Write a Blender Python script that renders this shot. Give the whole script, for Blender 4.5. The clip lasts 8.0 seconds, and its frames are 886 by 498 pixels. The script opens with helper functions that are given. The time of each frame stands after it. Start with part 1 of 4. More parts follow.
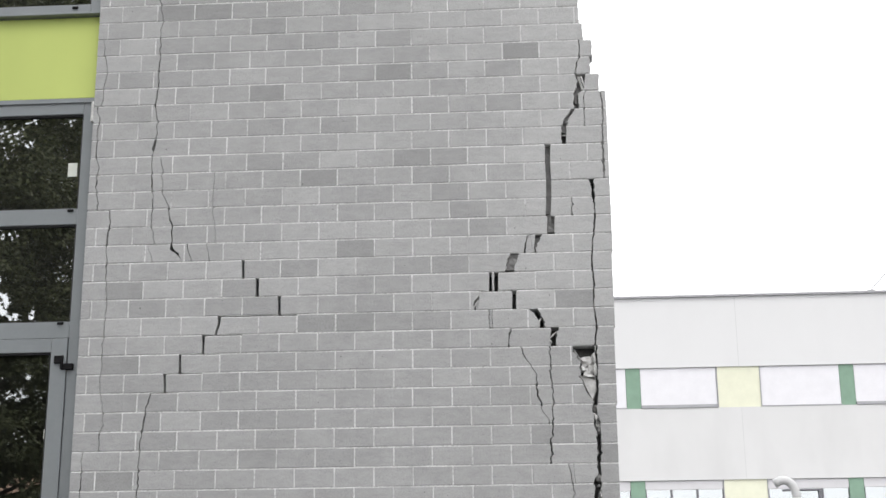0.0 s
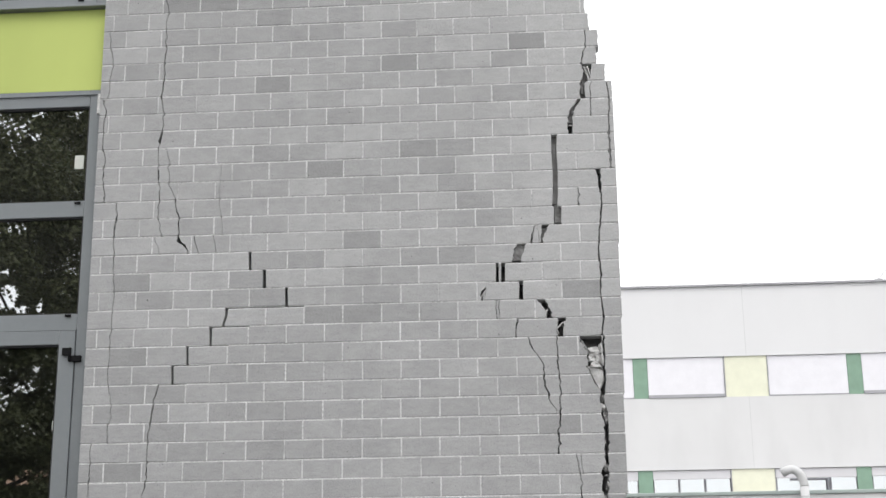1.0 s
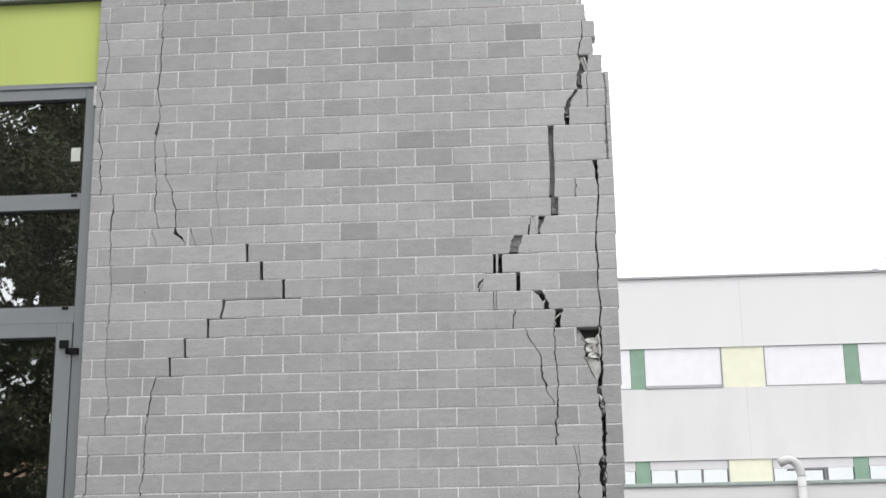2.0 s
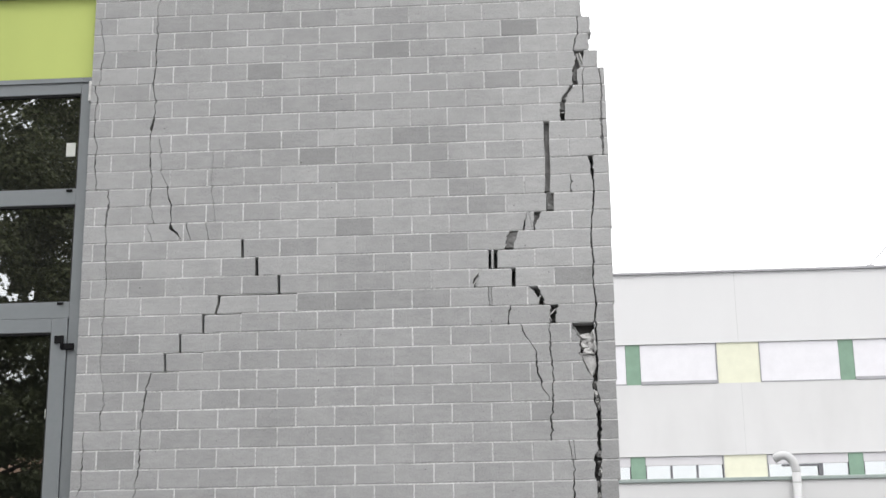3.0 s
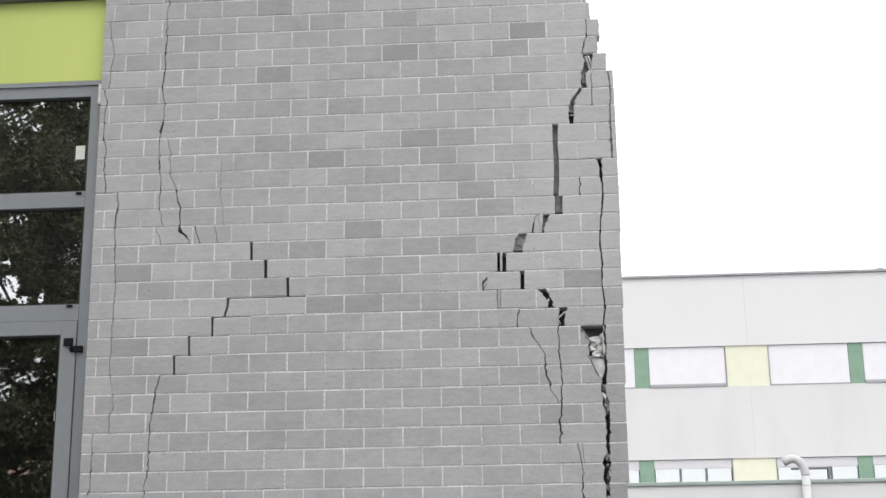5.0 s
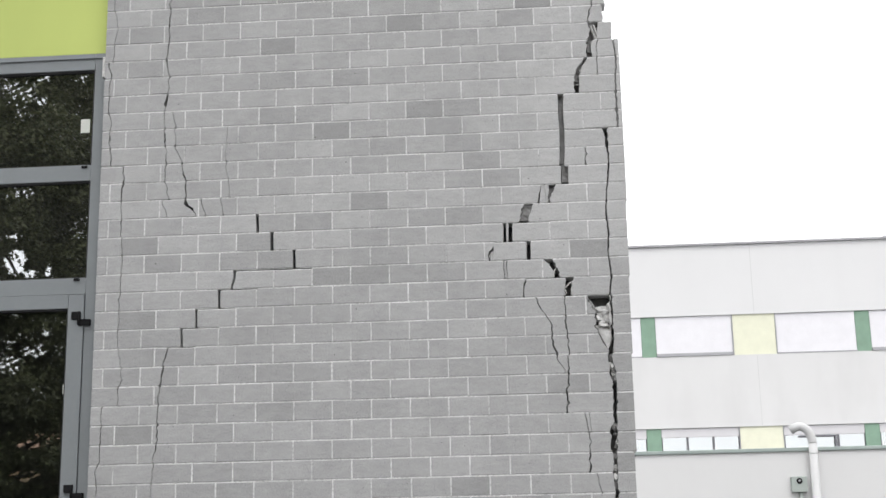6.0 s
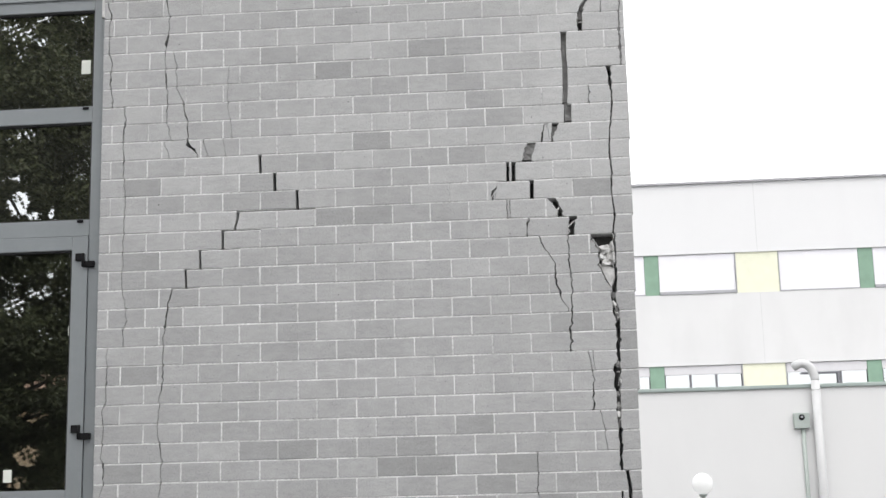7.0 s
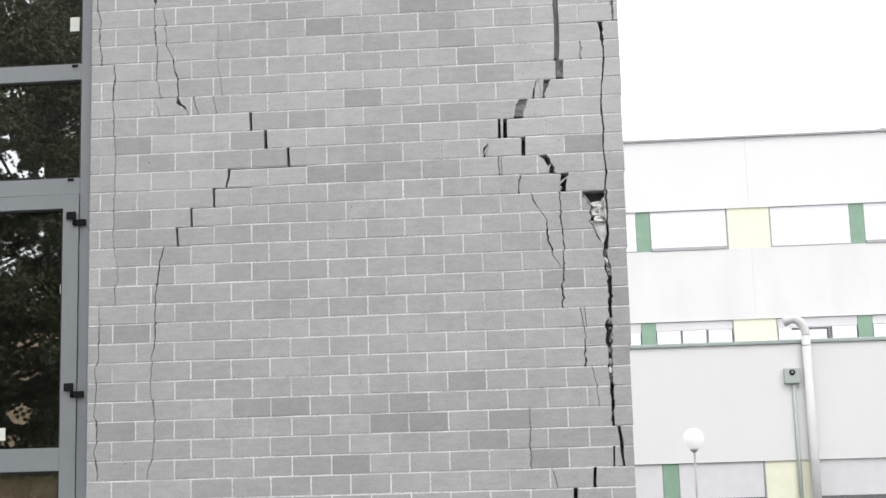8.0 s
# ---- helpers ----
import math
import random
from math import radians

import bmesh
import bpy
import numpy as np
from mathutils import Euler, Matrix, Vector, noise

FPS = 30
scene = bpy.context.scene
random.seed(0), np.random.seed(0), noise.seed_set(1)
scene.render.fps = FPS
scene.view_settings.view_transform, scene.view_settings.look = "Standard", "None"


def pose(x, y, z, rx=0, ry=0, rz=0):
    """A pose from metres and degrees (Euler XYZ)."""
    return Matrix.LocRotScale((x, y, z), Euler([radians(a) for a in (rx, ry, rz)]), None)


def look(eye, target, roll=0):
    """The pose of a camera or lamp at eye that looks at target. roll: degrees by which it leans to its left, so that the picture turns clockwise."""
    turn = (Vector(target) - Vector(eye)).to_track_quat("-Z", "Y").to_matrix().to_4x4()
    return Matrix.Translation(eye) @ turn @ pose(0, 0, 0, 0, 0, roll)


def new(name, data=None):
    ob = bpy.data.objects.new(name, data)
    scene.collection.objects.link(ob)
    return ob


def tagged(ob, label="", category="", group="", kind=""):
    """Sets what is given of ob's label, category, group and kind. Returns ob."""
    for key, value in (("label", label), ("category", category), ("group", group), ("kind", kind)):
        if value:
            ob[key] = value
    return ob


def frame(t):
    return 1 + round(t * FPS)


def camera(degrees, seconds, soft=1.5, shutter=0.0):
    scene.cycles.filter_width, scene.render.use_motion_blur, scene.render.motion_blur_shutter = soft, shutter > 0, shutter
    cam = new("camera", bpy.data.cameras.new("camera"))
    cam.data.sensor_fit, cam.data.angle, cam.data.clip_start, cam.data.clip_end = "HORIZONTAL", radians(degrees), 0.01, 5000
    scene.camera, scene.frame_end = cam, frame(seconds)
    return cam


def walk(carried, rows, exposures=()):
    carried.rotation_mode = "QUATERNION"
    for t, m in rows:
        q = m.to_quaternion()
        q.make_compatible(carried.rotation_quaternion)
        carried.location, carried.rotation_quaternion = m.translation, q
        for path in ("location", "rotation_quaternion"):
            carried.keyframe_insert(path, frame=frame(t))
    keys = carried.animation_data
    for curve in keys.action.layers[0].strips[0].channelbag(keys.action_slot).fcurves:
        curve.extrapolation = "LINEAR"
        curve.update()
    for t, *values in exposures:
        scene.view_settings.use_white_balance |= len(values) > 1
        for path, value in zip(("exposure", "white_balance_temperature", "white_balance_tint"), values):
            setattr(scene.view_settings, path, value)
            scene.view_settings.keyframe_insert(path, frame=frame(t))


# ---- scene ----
# ---------------------------------------------------------------- camera
cam = camera(36.2, 8.0, soft=1.5)
EYE = (1.271, -8.932, 1.700)
PATH = [
    (0.0, 15.760, 0.570, 3.461),
    (0.5, 15.358, 0.612, 3.546),
    (1.0, 15.371, 0.735, 3.760),
    (1.5, 15.350, 0.858, 3.677),
    (2.0, 15.009, 0.914, 3.638),
    (2.2, 14.800, 0.930, 3.420),
    (3.3, 14.853, 0.900, 3.475),
    (3.5, 14.918, 0.859, 3.556),
    (4.0, 15.076, 0.725, 3.692),
    (4.5, 14.970, 0.691, 3.870),
    (4.7, 14.960, 0.740, 3.850),
    (5.8, 14.256, 1.020, 3.980),
    (6.0, 13.720, 1.157, 4.109),
    (6.5, 11.798, 1.518, 4.251),
    (7.0, 11.171, 1.447, 4.307),
    (7.5, 10.227, 1.618, 4.225),
    (8.0, 9.351, 1.703, 4.004),
]


def turned(pitch, lean, yaw):
    return pose(*EYE, 0, 0, yaw) @ pose(0, 0, 0, 90 + pitch, 0, 0) @ pose(0, 0, 0, 0, 0, -lean)


walk(cam, [(t, turned(p, l, y)) for t, p, l, y in PATH],
     [(0.0, 0.03), (4.7, 0.02), (6.0, 0.04), (6.5, 0.10), (7.0, 0.17), (7.5, 0.175), (8.0, 0.26)])

# ---------------------------------------------------------------- world and light
SUN_ELEVATION, SUN_AZIMUTH = 62.0, 200.0
world = bpy.data.worlds.new("overcast_sky")
scene.world = world
world.use_nodes = True
wn, wl = world.node_tree.nodes, world.node_tree.links
wn.clear()
sky = wn.new("ShaderNodeTexSky")
sky.sky_type, sky.sun_disc = "NISHITA", False
sky.sun_elevation, sky.sun_rotation = radians(SUN_ELEVATION), radians(SUN_AZIMUTH)
sky.air_density, sky.dust_density = 1.0, 4.0
cloud = wn.new("ShaderNodeMix")
cloud.data_type = "RGBA"
cloud.inputs[0].default_value = 0.9
cloud.inputs[7].default_value = (19.25, 19.3, 19.42, 1)
back = wn.new("ShaderNodeBackground")
back.inputs[1].default_value = 0.1
wout = wn.new("ShaderNodeOutputWorld")
wl.new(sky.outputs[0], cloud.inputs[6])
wl.new(cloud.outputs[2], back.inputs[0])
wl.new(back.outputs[0], wout.inputs[0])

sun = new("sun", bpy.data.lights.new("sun", "SUN"))
sun.data.energy, sun.data.angle, sun.data.color = 0.9, radians(24), (1.0, 0.99, 0.98)
sun.matrix_world = look((6, -18, 30), (0, 0, 2))


# ---------------------------------------------------------------- materials
def material(name, rough=0.7, metal=0.0):
    m = bpy.data.materials.new(name)
    m.use_nodes = True
    b = m.node_tree.nodes["Principled BSDF"]
    b.inputs["Roughness"].default_value, b.inputs["Metallic"].default_value = rough, metal
    return m, m.node_tree.nodes, m.node_tree.links, b


def noise_tex(nodes, links, scale, detail=6.0, rough=0.6, coord="Object"):
    tc = nodes.new("ShaderNodeTexCoord")
    n = nodes.new("ShaderNodeTexNoise")
    n.inputs["Scale"].default_value, n.inputs["Detail"].default_value, n.inputs["Roughness"].default_value = scale, detail, rough
    links.new(tc.outputs[coord], n.inputs["Vector"])
    return n


def ramp(nodes, links, source, stops):
    r = nodes.new("ShaderNodeValToRGB")
    els = r.color_ramp.elements
    while len(els) < len(stops):
        els.new(0.5)
    for e, (p, c) in zip(els, stops):
        e.position, e.color = p, (*c, 1)
    links.new(source, r.inputs[0])
    return r


def mixed(nodes, links, a, b, fac, mode="MULTIPLY"):
    m = nodes.new("ShaderNodeMix")
    m.data_type, m.blend_type = "RGBA", mode
    if isinstance(fac, float):
        m.inputs[0].default_value = fac
    else:
        links.new(fac, m.inputs[0])
    links.new(a, m.inputs[6])
    links.new(b, m.inputs[7])
    return m.outputs[2]


def bumped(nodes, links, bsdf, source, strength, distance):
    b = nodes.new("ShaderNodeBump")
    b.inputs["Strength"].default_value, b.inputs["Distance"].default_value = strength, distance
    links.new(source, b.inputs["Height"])
    links.new(b.outputs[0], bsdf.inputs["Normal"])


def grey(v, tint=(1.0, 1.0, 1.0)):
    return tuple(v * k for k in tint)


def block_material(name, low, high, by_island=False):
    """Grey cast concrete block: one tone a block, fine grain, faint stains, small pits."""
    m, n, l, b = material(name, 0.92)
    if by_island:
        tone = n.new("ShaderNodeNewGeometry").outputs["Random Per Island"]
    else:
        tone = n.new("ShaderNodeObjectInfo").outputs["Random"]
    base = ramp(n, l, tone, [(0.0, grey(low)), (0.55, grey((low + high) / 2)), (1.0, grey(high))])
    geo = n.new("ShaderNodeNewGeometry")

    def field(scale, detail, rough, stretch=(1, 1, 1)):
        mp = n.new("ShaderNodeMapping")
        mp.inputs["Scale"].default_value = stretch
        l.new(geo.outputs["Position"], mp.inputs[0])
        t = n.new("ShaderNodeTexNoise")
        t.inputs["Scale"].default_value, t.inputs["Detail"].default_value, t.inputs["Roughness"].default_value = scale, detail, rough
        l.new(mp.outputs[0], t.inputs["Vector"])
        return t.outputs[0]

    cloudy = field(3.2, 7.0, 0.72, (1.2, 1, 1.5))
    smear = field(17.0, 6.0, 0.75, (0.55, 1, 1.9))
    wide = field(0.9, 4.0, 0.5)
    grain = field(95.0, 6.0, 0.85)
    pits = field(46.0, 1.0, 0.4)
    bruise = field(11.0, 2.0, 0.5)
    stain = ramp(n, l, cloudy, [(0.27, grey(0.87)), (0.5, grey(0.99)), (0.74, grey(1.08))])
    smudge = ramp(n, l, smear, [(0.28, grey(0.84)), (0.5, grey(1.0)), (0.72, grey(1.13))])
    broad = ramp(n, l, wide, [(0.3, grey(0.96)), (0.7, grey(1.04))])
    speck = ramp(n, l, grain, [(0.30, grey(0.5)), (0.44, grey(0.95)), (0.72, grey(1.30))])
    hole = ramp(n, l, pits, [(0.205, grey(0.42)), (0.25, grey(1.0))])
    knock = ramp(n, l, bruise, [(0.195, grey(0.62)), (0.225, grey(1.0))])
    col = mixed(n, l, base.outputs[0], stain.outputs[0], 0.95)
    for extra, amount in ((smudge, 0.8), (broad, 1.0), (speck, 0.85), (hole, 0.9), (knock, 0.8)):
        col = mixed(n, l, col, extra.outputs[0], amount)
    l.new(col, b.inputs["Base Color"])
    bumped(n, l, b, grain, 0.55, 0.003)
    return m


def mortar_material():
    m, n, l, b = material("mortar", 0.95)
    geo = n.new("ShaderNodeNewGeometry")
    big = n.new("ShaderNodeTexNoise")
    big.inputs["Scale"].default_value, big.inputs["Detail"].default_value = 3.5, 6.0
    fine = n.new("ShaderNodeTexNoise")
    fine.inputs["Scale"].default_value, fine.inputs["Detail"].default_value = 60.0, 4.0
    for t in (big, fine):
        l.new(geo.outputs["Position"], t.inputs["Vector"])
    a = ramp(n, l, big.outputs[0], [(0.30, grey(0.42)), (0.44, grey(0.57)), (0.66, grey(0.69))])
    c = ramp(n, l, fine.outputs[0], [(0.32, grey(0.62)), (0.5, grey(1.0)), (0.7, grey(1.08))])
    l.new(mixed(n, l, a.outputs[0], c.outputs[0], 0.8), b.inputs["Base Color"])
    bumped(n, l, b, fine.outputs[0], 0.5, 0.003)
    return m


def plain(name, colour, rough=0.6, metal=0.0, wear=0.12, scale=3.0, bump=0.0, fine=40.0):
    m, n, l, b = material(name, rough, metal)
    big = noise_tex(n, l, scale)
    small = noise_tex(n, l, fine)
    base = ramp(n, l, big.outputs[0], [(0.3, tuple(c * (1 - wear) for c in colour)), (0.7, tuple(min(1, c * (1 + wear * 0.5)) for c in colour))])
    spot = ramp(n, l, small.outputs[0], [(0.3, grey(1 - wear * 0.7)), (0.6, grey(1.0))])
    l.new(mixed(n, l, base.outputs[0], spot.outputs[0], 0.8), b.inputs["Base Color"])
    if bump:
        bumped(n, l, b, small.outputs[0], 0.4, bump)
    return m


def streaked(name, colour, amount):
    """Painted render with faint rain streaks that run down."""
    m, n, l, b = material(name, 0.85)
    tc = n.new("ShaderNodeTexCoord")
    mp = n.new("ShaderNodeMapping")
    mp.inputs["Scale"].default_value = (0.7, 0.7, 0.22)
    l.new(tc.outputs["Object"], mp.inputs[0])
    s = n.new("ShaderNodeTexNoise")
    s.inputs["Scale"].default_value, s.inputs["Detail"].default_value = 1.3, 3.0
    l.new(mp.outputs[0], s.inputs["Vector"])
    f = noise_tex(n, l, 0.5, 5)
    a = ramp(n, l, s.outputs[0], [(0.3, tuple(c * (1 - amount) for c in colour)), (0.55, colour)])
    c = ramp(n, l, f.outputs[0], [(0.3, grey(1 - amount * 0.6)), (0.7, grey(1.0))])
    l.new(mixed(n, l, a.outputs[0], c.outputs[0], 1.0), b.inputs["Base Color"])
    return m


def coated_glass(name, gloss, tint, haze=0.0):
    m = bpy.data.materials.new(name)
    m.use_nodes = True
    n, l = m.node_tree.nodes, m.node_tree.links
    n.clear()
    out = n.new("ShaderNodeOutputMaterial")
    mix = n.new("ShaderNodeMixShader")
    clear = n.new("ShaderNodeBsdfTransparent")
    shine = n.new("ShaderNodeBsdfGlossy")
    clear.inputs[0].default_value = (*tint, 1)
    shine.inputs["Roughness"].default_value = 0.012
    shine.inputs["Color"].default_value = (0.95, 0.98, 1.0, 1)
    wave = noise_tex(n, l, 1.3, 2)
    bump = n.new("ShaderNodeBump")
    bump.inputs["Strength"].default_value, bump.inputs["Distance"].default_value = 0.04, 0.02
    l.new(wave.outputs[0], bump.inputs["Height"])
    l.new(bump.outputs[0], shine.inputs["Normal"])
    mix.inputs[0].default_value = gloss
    l.new(clear.outputs[0], mix.inputs[1])
    l.new(shine.outputs[0], mix.inputs[2])
    # Thin diffuse film paints a grey haze over the dark panes.
    film = n.new("ShaderNodeBsdfDiffuse")
    film.inputs[0].default_value = (0.5, 0.5, 0.47, 1)
    hazed = n.new("ShaderNodeMixShader")
    haze_noise = noise_tex(n, l, 2.5, 6)
    amount = n.new("ShaderNodeMath")
    amount.operation = "MULTIPLY"
    amount.inputs[1].default_value = haze * 2
    l.new(haze_noise.outputs[0], amount.inputs[0])
    l.new(amount.outputs[0], hazed.inputs[0])
    l.new(mix.outputs[0], hazed.inputs[1])
    l.new(film.outputs[0], hazed.inputs[2])
    l.new(hazed.outputs[0], out.inputs[0])
    return m


# The last tone paints in the brighter light on the upper right blocks.
TONES = {"": (0.336, 0.364), "_dark": (0.274, 0.294), "_dull": (0.314, 0.332), "_pale": (0.370, 0.394), "_lit": (0.396, 0.418)}
BLOCKS = {k: block_material("concrete_block" + k, *v) for k, v in TONES.items()}
BLOCKS_REST = {k: block_material("concrete_block_rest" + k, *v, True) for k, v in TONES.items()}
MORTAR = mortar_material()
# Tone lowered to put deeper shade inside the cracks.
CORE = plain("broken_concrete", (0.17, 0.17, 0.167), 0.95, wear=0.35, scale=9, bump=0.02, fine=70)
CHUNK = plain("broken_pale_concrete", (0.58, 0.575, 0.565), 0.95, wear=0.3, scale=22, bump=0.01, fine=90)
CHUNK_GREY = plain("broken_grey_concrete", (0.23, 0.228, 0.225), 0.95, wear=0.35, scale=18, bump=0.01, fine=90)
ALU = plain("grey_aluminium", (0.228, 0.245, 0.257), 0.42, 0.15, wear=0.07, scale=2)
GASKET = plain("black_rubber", (0.015, 0.015, 0.016), 0.6)
BLACK = plain("black_plastic", (0.009, 0.009, 0.01), 0.8)
BLACK.node_tree.nodes["Principled BSDF"].inputs["Specular IOR Level"].default_value = 0.15
LIME = streaked("lime_panel_paint", (0.52, 0.60, 0.18), 0.08)
DOOR_GLASS = coated_glass("door_glass", 0.25, (0.70, 0.72, 0.71), 0.004)
GLASS = coated_glass("coated_glass", 0.48, (0.35, 0.37, 0.36), 0.016)
FARGLASS = coated_glass("far_glass", 0.5, (0.5, 0.52, 0.52))
WHITE = streaked("white_render", (0.675, 0.672, 0.677), 0.02)
WHITE_STAINED = streaked("stained_white_render", (0.64, 0.636, 0.635), 0.06)
SEAM = plain("filled_seam", (0.56, 0.565, 0.56), 0.8)
WHITE_LOW = streaked("white_render_annex", (0.655, 0.652, 0.652), 0.02)
SHUTTER = plain("white_roller_shutter", (0.74, 0.73, 0.76), 0.6, wear=0.04)
SHUTTER_GREY = plain("grey_roller_shutter", (0.60, 0.59, 0.605), 0.6, wear=0.05)
GREEN = plain("green_panel", (0.21, 0.33, 0.245), 0.6, wear=0.1)
YELLOW = plain("pale_yellow_panel", (0.735, 0.735, 0.585), 0.6, wear=0.06)
COPING = plain("grey_metal_coping", (0.36, 0.36, 0.375), 0.5, 0.3)
COPING_GREEN = plain("grey_green_coping", (0.32, 0.37, 0.35), 0.5, 0.2)
PIPE = plain("white_painted_pipe", (0.55, 0.55, 0.552), 0.6, wear=0.06)
DARK_FRAME = plain("dark_grey_frame", (0.15, 0.15, 0.165), 0.5)
BOARD = plain("raw_chipboard", (0.46, 0.33, 0.21), 0.8, wear=0.2, scale=5)
BOXGREY = plain("grey_junction_box", (0.37, 0.41, 0.385), 0.5, wear=0.08)
PAPER = plain("paper_label", (0.60, 0.62, 0.57), 0.8, wear=0.05)
PLASTER = plain("room_plaster", (0.42, 0.41, 0.39), 0.9)
PAVING = plain("asphalt", (0.085, 0.085, 0.085), 0.92, wear=0.3, scale=0.6, bump=0.01)
BARK = plain("bark", (0.10, 0.08, 0.06), 0.95, wear=0.4, scale=8, bump=0.02)
HOUSE_BEIGE = plain("beige_render", (0.70, 0.52, 0.34), 0.85)
TILE_RED = plain("roof_tile", (0.42, 0.26, 0.18), 0.85, wear=0.3)


def leaf_material():
    m, n, l, b = material("leaves", 0.6)
    r = ramp(n, l, n.new("ShaderNodeNewGeometry").outputs["Random Per Island"],
             [(0.0, (0.05, 0.06, 0.025)), (0.6, (0.11, 0.12, 0.055)), (0.93, (0.17, 0.18, 0.09)), (1.0, (0.26, 0.26, 0.17))])
    l.new(r.outputs[0], b.inputs["Base Color"])
    glow = n.new("ShaderNodeBsdfTranslucent")
    l.new(r.outputs[0], glow.inputs[0])
    mix = n.new("ShaderNodeMixShader")
    mix.inputs[0].default_value = 0.4
    l.new(b.outputs[0], mix.inputs[1])
    l.new(glow.outputs[0], mix.inputs[2])
    l.new(mix.outputs[0], n["Material Output"].inputs[0])
    return m


LEAF = leaf_material()


def opal_material():
    m, n, l, b = material("opal_globe", 0.25)
    b.inputs["Base Color"].default_value = (0.94, 0.94, 0.935, 1)
    through_light = n.new("ShaderNodeBsdfTranslucent")
    through_light.inputs[0].default_value = (0.96, 0.96, 0.955, 1)
    mix = n.new("ShaderNodeMixShader")
    mix.inputs[0].default_value = 0.65
    l.new(b.outputs[0], mix.inputs[1])
    l.new(through_light.outputs[0], mix.inputs[2])
    l.new(mix.outputs[0], n["Material Output"].inputs[0])
    return m


GLOBE = opal_material()


# ---------------------------------------------------------------- mesh helpers
def empty(name, at=(0, 0, 0), label="", category="", group="", kind=""):
    ob = new(name)
    ob.location = at
    return tagged(ob, label, category, group, kind)


def raw_mesh(name, verts, faces, mat):
    me = bpy.data.meshes.new(name)
    me.from_pydata(verts, [], faces)
    me.materials.append(mat)
    me.update()
    return me


def part(name, bm, mat, parent=None, label="", smooth=False, kind=""):
    """Links a bmesh as one mesh object under a thing or under a part."""
    bmesh.ops.recalc_face_normals(bm, faces=bm.faces)
    me = bpy.data.meshes.new(name)
    bm.to_mesh(me)
    bm.free()
    me.materials.append(mat)
    if smooth:
        for p in me.polygons:
            p.use_smooth = True
    ob = new(name, me)
    if parent is not None:
        ob.parent = parent
        ob.matrix_parent_inverse = Matrix.Translation(-parent_place(parent))
    return tagged(ob, label, kind=kind)


def parent_place(ob):
    place = Vector(ob.location)
    while ob.parent is not None:
        ob = ob.parent
        place = place if ob.location.length == 0 else place + Vector((0, 0, 0))
    return place


def block(x0, x1, y0, y1, z0, z1, bevel=0.0):
    bm = bmesh.new()
    bmesh.ops.create_cube(bm, size=1.0)
    for v in bm.verts:
        v.co = Vector(((x0 + x1) / 2 + v.co.x * (x1 - x0), (y0 + y1) / 2 + v.co.y * (y1 - y0), (z0 + z1) / 2 + v.co.z * (z1 - z0)))
    if bevel:
        bmesh.ops.bevel(bm, geom=list(bm.edges), offset=bevel, segments=2, affect="EDGES", profile=0.6)
    return bm


def tube(points, radii, sides=16):
    """A round tube along points, with one radius a point."""
    bm = bmesh.new()
    rings = []
    pts = [Vector(p) for p in points]
    for i, p in enumerate(pts):
        way = (pts[min(i + 1, len(pts) - 1)] - pts[max(i - 1, 0)]).normalized()
        side = way.cross(Vector((0, 1, 0.02))).normalized()
        other = way.cross(side).normalized()
        rings.append([bm.verts.new(p + radii[i] * (math.cos(a) * side + math.sin(a) * other))
                      for a in (2 * math.pi * k / sides for k in range(sides))])
    for a, b in zip(rings, rings[1:]):
        for k in range(sides):
            bm.faces.new((a[k], a[(k + 1) % sides], b[(k + 1) % sides], b[k]))
    bm.faces.new(rings[0])
    bm.faces.new(list(reversed(rings[-1])))
    return bm


def lathe(profile, at, sides=32):
    bm = bmesh.new()
    rings = [[bm.verts.new((at[0] + r * math.cos(2 * math.pi * k / sides), at[1] + r * math.sin(2 * math.pi * k / sides), at[2] + z))
              for k in range(sides)] for r, z in profile]
    for a, b in zip(rings, rings[1:]):
        for k in range(sides):
            bm.faces.new((a[k], a[(k + 1) % sides], b[(k + 1) % sides], b[k]))
    bm.faces.new(rings[0])
    bm.faces.new(rings[-1])
    return bm


def setting(name, bm, mat, label, category="wall"):
    return tagged(part(name, bm, mat), label, category, kind="structure")


# ---------------------------------------------------------------- large structure
WALL_L, WALL_TOP = -1.775, 8.22
setting("ground", block(-300, 300, -300, 300, -0.3, 0.0), PAVING, "flat worn grey asphalt yard around the buildings", "ground")
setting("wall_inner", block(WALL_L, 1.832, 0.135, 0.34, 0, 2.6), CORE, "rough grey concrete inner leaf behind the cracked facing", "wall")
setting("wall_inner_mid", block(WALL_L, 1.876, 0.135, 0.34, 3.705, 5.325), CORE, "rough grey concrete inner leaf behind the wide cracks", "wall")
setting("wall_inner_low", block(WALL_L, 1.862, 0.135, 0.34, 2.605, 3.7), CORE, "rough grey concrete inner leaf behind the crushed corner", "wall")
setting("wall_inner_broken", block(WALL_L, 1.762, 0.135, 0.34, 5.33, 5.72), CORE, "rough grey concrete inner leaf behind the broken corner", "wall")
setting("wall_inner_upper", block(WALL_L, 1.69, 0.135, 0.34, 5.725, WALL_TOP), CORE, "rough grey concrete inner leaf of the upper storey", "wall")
setting("wall_side", block(1.45, 1.68, 0.345, 9.6, 0, WALL_TOP), CORE, "grey concrete side wall of the school block", "wall")
setting("wall_back", block(-9.0, 1.68, 9.605, 9.85, 0, WALL_TOP), PLASTER, "plain plastered rear wall of the school block", "wall")
setting("wall_west", block(-9.25, -9.005, 0.0, 9.6, 0, WALL_TOP), PLASTER, "plain plastered end wall of the school block", "wall")
